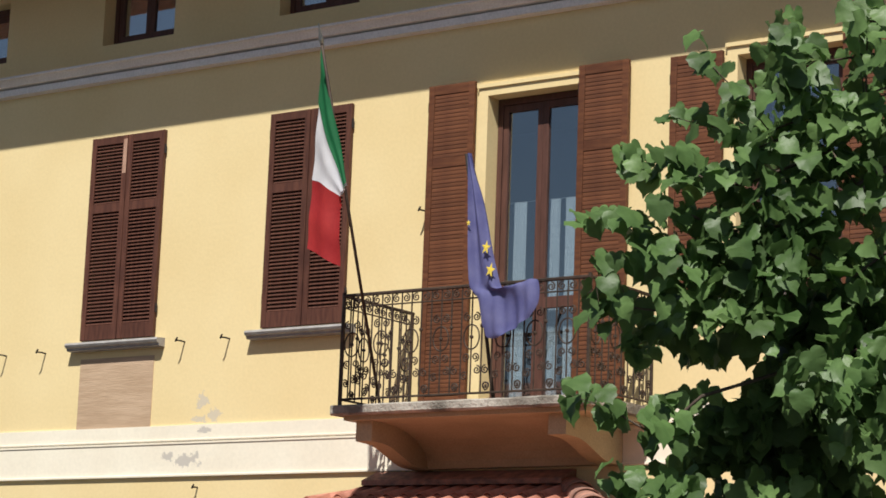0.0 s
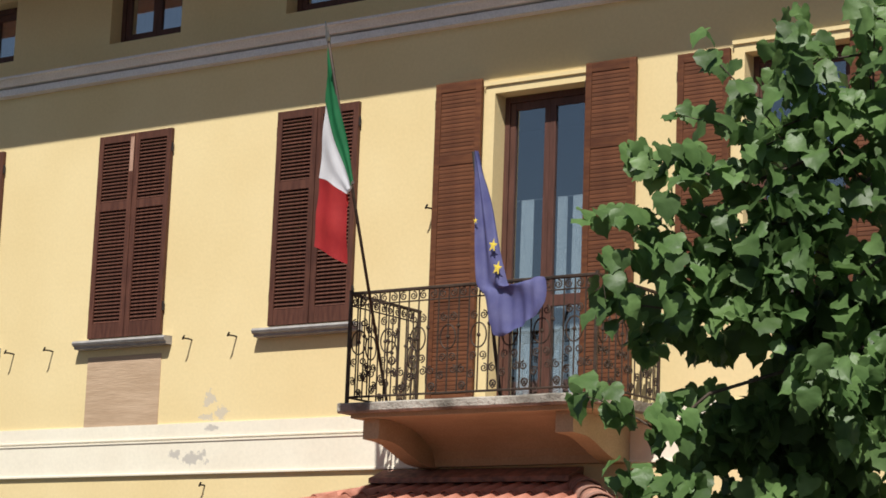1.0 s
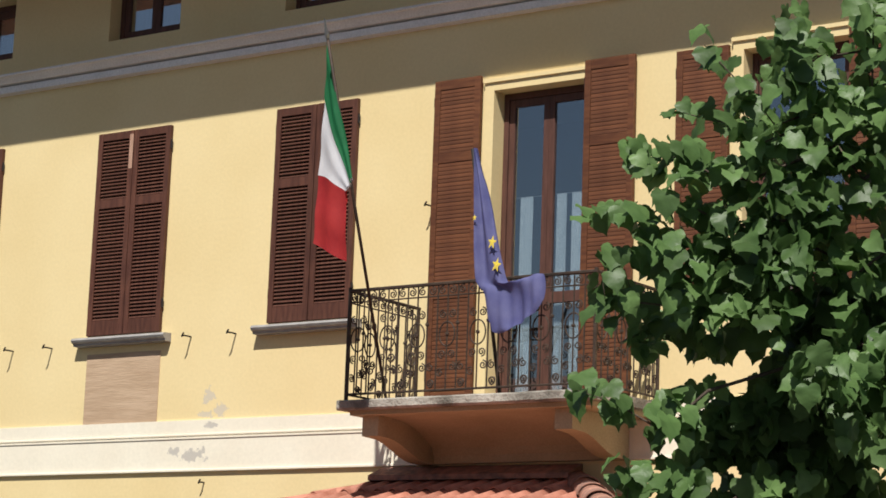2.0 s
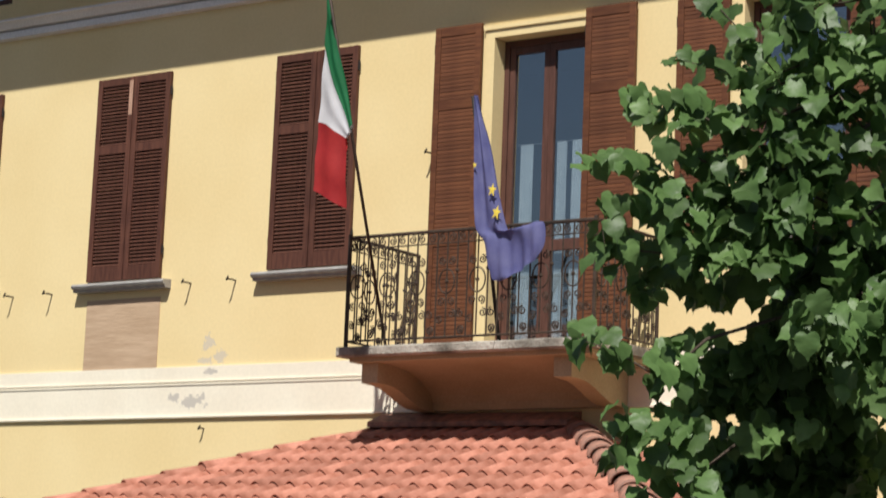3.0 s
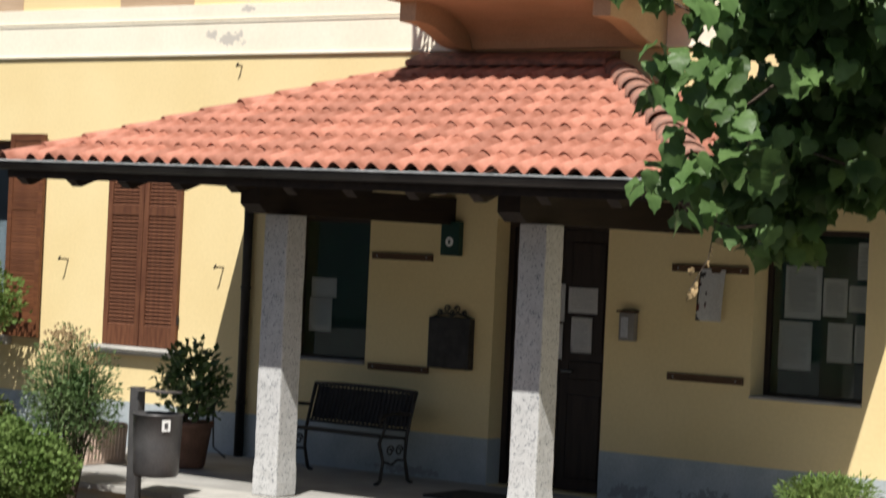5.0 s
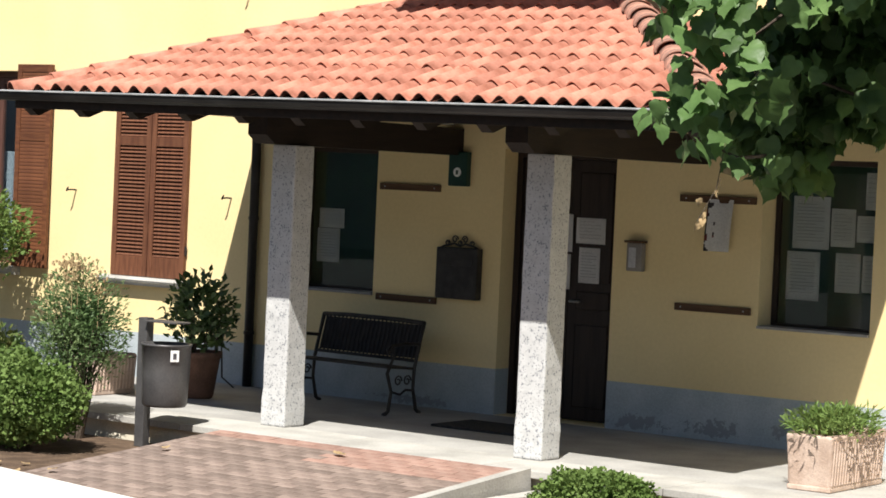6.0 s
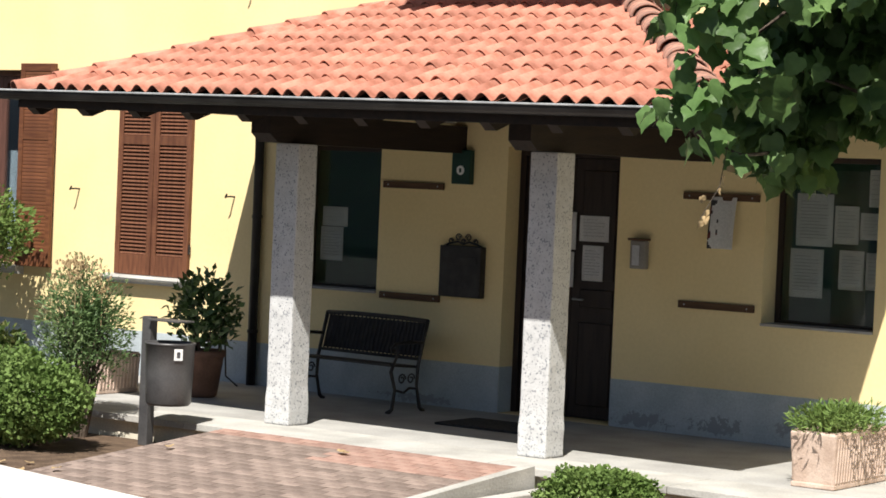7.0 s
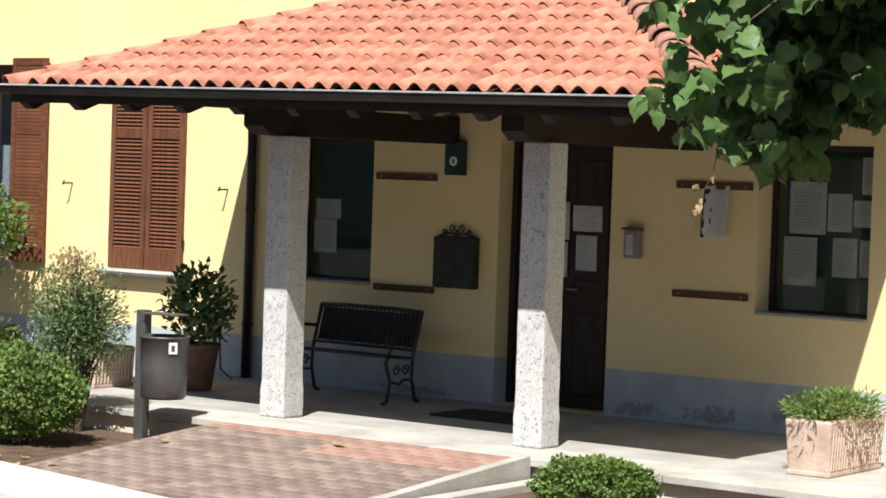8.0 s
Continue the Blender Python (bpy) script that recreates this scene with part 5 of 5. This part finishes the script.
part("crest_bar", tube(bmesh.new(), [(-0.21, -0.045, 0.455), (0.21, -0.045, 0.455)], 0.008, 6), BLACKIRON, board)

phone = thing("intercom", (-9.81, 0, 1.36), "grey intercom box with pale push plate", "intercom")
phone_body = part("body", cube(-0.075, 0.075, -0.07, -0.001, 0.0, 0.24, 0.012), GREYBOX, phone)
part("plate", cube(-0.05, 0.02, -0.076, -0.07, 0.03, 0.20, 0.003), GREYINK, phone_body)
part("hood", cube(-0.085, 0.085, -0.10, -0.001, 0.24, 0.26, 0.005), BARWOOD, phone)

poster = thing("poster", (-9.13, -0.034, 2.0), "curling white poster with a dark printed edge hung from a batten", "poster")
bm = bmesh.new()
NX, NZ = 18, 30
rows = [[bm.verts.new((0.235 * i / NX - 0.02 * k / NZ, -0.02 * math.sin(k / NZ * 2.2) - 0.015 * math.cos(i * 0.3), -0.43 * k / NZ)) for i in range(NX + 1)] for k in range(NZ + 1)]
for k in range(NZ):
    for i in range(NX):
        dark = i / NX + 0.30 * noise.noise(Vector((i * 0.30, k * 0.22, 5.0))) < 0.10
        red = dark and noise.noise(Vector((i * 0.25, k * 0.20, 9.0))) > 0.1
        bm.faces.new((rows[k][i], rows[k][i + 1], rows[k + 1][i + 1], rows[k + 1][i])).material_index = 2 if red else 1 if dark else 0
bmesh.ops.solidify(bm, geom=list(bm.faces), thickness=0.0012)
part("sheet", bm, [PAPER, INK, REDINK], poster, smooth=True)

mat_thing = thing("doormat", (-10.55, -0.95, -0.003), "dark rubber doormat before the entrance", "doormat")
part("mat", cube(-0.45, 0.45, -0.30, 0.30, 0.0, 0.022, 0.006), RUBBER, mat_thing)

for x in (-11.08, -8.70):
    lamp = thing("ceiling_lamp", (x, -1.60, 2.56), "grey strip lamp under the porch roof, unlit", "ceiling lamp", "porch lamps")
    part("housing", cube(-0.06, 0.06, -0.58, 0.58, 0.0, 0.06, 0.01), GREYBOX, lamp)
    part("diffuser", cube(-0.045, 0.045, -0.55, 0.55, -0.035, -0.001, 0.012), GREYBOX, lamp)
    part("hanger", cube(-0.01, 0.01, -0.01, 0.01, 0.06, 0.48), DARKWOOD, lamp)

# ------------------------------------------------------------------ shutter stays on the wall
for x, z in ((-16.99, 5.15), (-16.43, 5.15), (-14.55, 5.17), (-13.98, 5.17), (-16.50, 1.79), (-14.40, 1.79), (-14.28, 3.74), (-11.70, 6.22)):
    st = thing("shutter_stay", (x, 0, z), "small black iron shutter stay fixed in the wall", "shutter stay", "shutter stays")
    far = 0.07 if 3 < z < 4 else 0.125
    part("arm", tube(bmesh.new(), [(0, 0.02, 0), (0, -far / 2, 0.004), (0, -far, 0.0)], 0.0085, 6), BLACKIRON, st)
    part("catch", tube(bmesh.new(), [(-0.012, -far, -0.012), (0, -far - 0.003, 0.010), (0.012, -far, 0.028)], 0.009, 6), BLACKIRON, st)

# ------------------------------------------------------------------ flags
def cloth(bm, left, right, n, wave, y, mi=0):
    """A hanging strip between two edges, given as (x, z) points of equal number, with folds of depth wave."""
    rows = []
    for (xa, za), (xb, zb) in zip(left, right):
        rows.append([bm.verts.new((xa + (xb - xa) * i / n, y + wave * math.sin(i * 6.28 / n * 1.5 + za * 2.0), za + (zb - za) * i / n)) for i in range(n + 1)])
    for a, b in zip(rows, rows[1:]):
        for i in range(n):
            bm.faces.new((a[i], a[i + 1], b[i + 1], b[i])).material_index = mi
    return bm


def smooth_edge(points, n):
    """A smooth line of n + 1 points through the given ones."""
    t = np.linspace(0, len(points) - 1, n + 1)
    out = []
    for v in t:
        i = min(int(v), len(points) - 2)
        f = v - i
        g = [np.array(points[min(max(j, 0), len(points) - 1)]) for j in (i - 1, i, i + 1, i + 2)]
        out.append(tuple(0.5 * (2 * g[1] + (g[2] - g[0]) * f + (2 * g[0] - 5 * g[1] + 4 * g[2] - g[3]) * f * f + (3 * g[1] - g[0] - 3 * g[2] + g[3]) * f ** 3)))
    return out


flag = thing("national_flag", (-11.47, -0.92, BZ + 0.005), "green, white and red flag hanging from a dark pole", "flag")
tipv = Vector((-11.25 + 11.47, -2.30 + 0.92, 7.345 - BZ - 0.005))
pole = part("pole", tube(bmesh.new(), [(0, 0, 0), tuple(tipv * 0.955)], 0.0135, 8), IRON, flag, smooth=True)
part("finial", tube(bmesh.new(), [tuple(tipv * 0.95), tuple(tipv * 0.96), tuple(tipv * 0.975), tuple(tipv)], [0.016, 0.022, 0.012, 0.004], 8), STEEL, pole, "grey spear-shaped finial")
B0 = [(-11.415, 7.33), (-11.28, 6.75), (-11.17, 6.39), (-11.07, 6.04)]
B1 = [(-11.415, 6.74), (-11.335, 6.52), (-11.22, 6.24), (-11.10, 5.98)]
B2 = [(-11.44, 6.08), (-11.35, 6.05), (-11.25, 5.98), (-11.15, 5.92)]
B3 = [(-11.46, 5.50), (-11.34, 5.44), (-11.22, 5.37), (-11.10, 5.32)]
base = Vector((-11.47, -0.92, BZ + 0.005))
for k, (e0, e1, mat, nm) in enumerate(((B0, B1, FLAG_GREEN, "green_stripe"), (B1, B2, FLAG_WHITE, "white_stripe"), (B2, B3, FLAG_RED, "red_stripe"))):
    bm = cloth(bmesh.new(), smooth_edge(e0, 14), smooth_edge(e1, 14), 8, 0.008, -2.05)
    bmesh.ops.translate(bm, verts=bm.verts, vec=-base)
    for v in bm.verts:
        v.co.y += 0.012 * math.sin(v.co.x * 26)
    part(nm, bm, mat, flag, smooth=True)

for e0, e1, mat, nm in (([(-11.294, 6.318), (-11.20, 6.16), (-11.103, 6.03)], [(-11.25, 5.88), (-11.19, 5.91), (-11.13, 5.97)], FLAG_WHITE, "white_fold"), ([(-11.26, 5.88), (-11.21, 5.89), (-11.16, 5.93)], [(-11.235, 5.60), (-11.20, 5.60), (-11.165, 5.615)], FLAG_RED, "red_fold")):
    bm = cloth(bmesh.new(), smooth_edge(e0, 10), smooth_edge(e1, 10), 8, 0.014, -2.005)
    bmesh.ops.translate(bm, verts=bm.verts, vec=-base)
    part(nm, bm, mat, flag, smooth=True)

eu = thing("blue_flag", (-10.28, -0.95, BZ + 0.005), "blue flag with gold stars draped over the railing", "flag")
base = Vector((-10.28, -0.95, BZ + 0.005))
part("pole", tube(bmesh.new(), [(0, 0, 0), (-0.235, -0.175, 6.40 - BZ)], 0.016, 8), BLACKIRON, eu, smooth=True)
left = smooth_edge([(-10.501, 6.409), (-10.478, 6.128), (-10.453, 5.785), (-10.433, 5.445), (-10.408, 5.251), (-10.336, 5.15), (-10.302, 5.005), (-10.268, 4.861), (-10.232, 4.812), (-10.132, 4.806)], 36)
right = smooth_edge([(-10.466, 6.406), (-10.35, 6.067), (-10.243, 5.671), (-10.17, 5.378), (-10.108, 5.221), (-9.954, 5.253), (-9.828, 5.282), (-9.75, 5.253), (-9.735, 5.111), (-9.817, 4.953)], 36)
bm = cloth(bmesh.new(), left, right, 24, 0.020, -1.14)
bmesh.ops.translate(bm, verts=bm.verts, vec=-base)
for v in bm.verts:
    sag = max(0.0, 0.95 - v.co.z)
    v.co.y += 0.010 * math.sin(v.co.x * 55 + v.co.z * 6) - 0.05 * sag * math.sin(6 * (v.co.x - 0.5 * v.co.z)) * (v.co.x > 0.0)
part("cloth", bm, FLAG_BLUE, eu, smooth=True)
for x, z, a, r in ((-10.245, 5.565, 10, 0.062), (-10.195, 5.37, 15, 0.066), (-10.43, 5.79, 0, 0.030)):
    bm = bmesh.new()
    v = [bm.verts.new((0.75 * r * (1 if k % 2 == 0 else 0.42) * math.sin(k * math.pi / 5), -0.002, r * (1 if k % 2 == 0 else 0.42) * math.cos(k * math.pi / 5))) for k in range(10)]
    mid = bm.verts.new((0, -0.006, 0))
    for k in range(10):
        bm.faces.new((mid, v[k], v[(k + 1) % 10]))
    part("star", bm, GOLD, eu).matrix_basis = pose(x - base.x, -1.185 - base.y, z - base.z, 0, a, 0)

# ------------------------------------------------------------------ dry leaves
DRY = leaf_mesh(0.07, LEAF_DRY, "dry_leaf", 0.06, 0.10)
for x, y in ((-11.55, -3.9), (-10.35, -3.35), (-10.28, -3.37), (-11.9, -5.1), (-12.1, -4.8), (-11.6, -5.0), (-12.3, -4.9)):
    on_ramp = RX0 < x < RX1
    z = -(RY0 - y) * math.tan(SLOPE) + 0.022 if on_ramp else -0.17
    tagged(new("dry_leaf", DRY), "fallen dry brown leaf on the ground", "fallen leaf", "fallen leaves").matrix_basis = pose(x, y, z, 4, 8, x * 977 % 360)

# ------------------------------------------------------------------ pavers of the ramp
PW, PL_ = 0.205, 0.105
PAVE = mesh_of(cube(-PW / 2 + 0.0025, PW / 2 - 0.0025, -PL_ / 2 + 0.0025, PL_ / 2 - 0.0025, -0.03, 0.0), "paver", PAVER)
PAVE2 = mesh_of(cube(-PW / 2 + 0.0025, PW / 2 - 0.0025, -PL_ / 2 + 0.0025, PL_ / 2 - 0.0025, -0.03, 0.0), "paver", PAVER_RED)
HALF, HALF2 = (mesh_of(cube(-PW / 4 + 0.004, PW / 4 - 0.004, -PL_ / 2 + 0.004, PL_ / 2 - 0.004, -0.03, 0.0), "paver", m) for m in (PAVER, PAVER_RED))
rp = random.Random(8)
rows = int(L / PL_)
cols = int((RX1 - RX0) / PW)
for j in range(rows):
    for i in range(cols + 1):
        x = RX0 + PW * (i + 0.5 - 0.5 * (j % 2)) 
        piece = (PAVE, PAVE2)
        if x - PW / 2 < RX0 - 0.01 or x + PW / 2 > RX1 + 0.01:
            x += PW / 4 if x < RX0 + PW / 2 else -PW / 4
            piece = (HALF, HALF2)
            if x - PW / 4 < RX0 - 0.02 or x + PW / 4 > RX1 + 0.02:
                continue
        red = j < 2 or (x > -10.4 and j < 6) or noise.noise(Vector((x * 0.9, j * 0.12, 3.1))) > 0.42
        share("paver", piece[1 if red else 0], ramp, ramp_frame @ pose(x, -(j + 0.5) * PL_, rp.uniform(-0.001, 0.001), rp.uniform(-0.3, 0.3), rp.uniform(-0.3, 0.3), rp.uniform(-0.5, 0.5)))
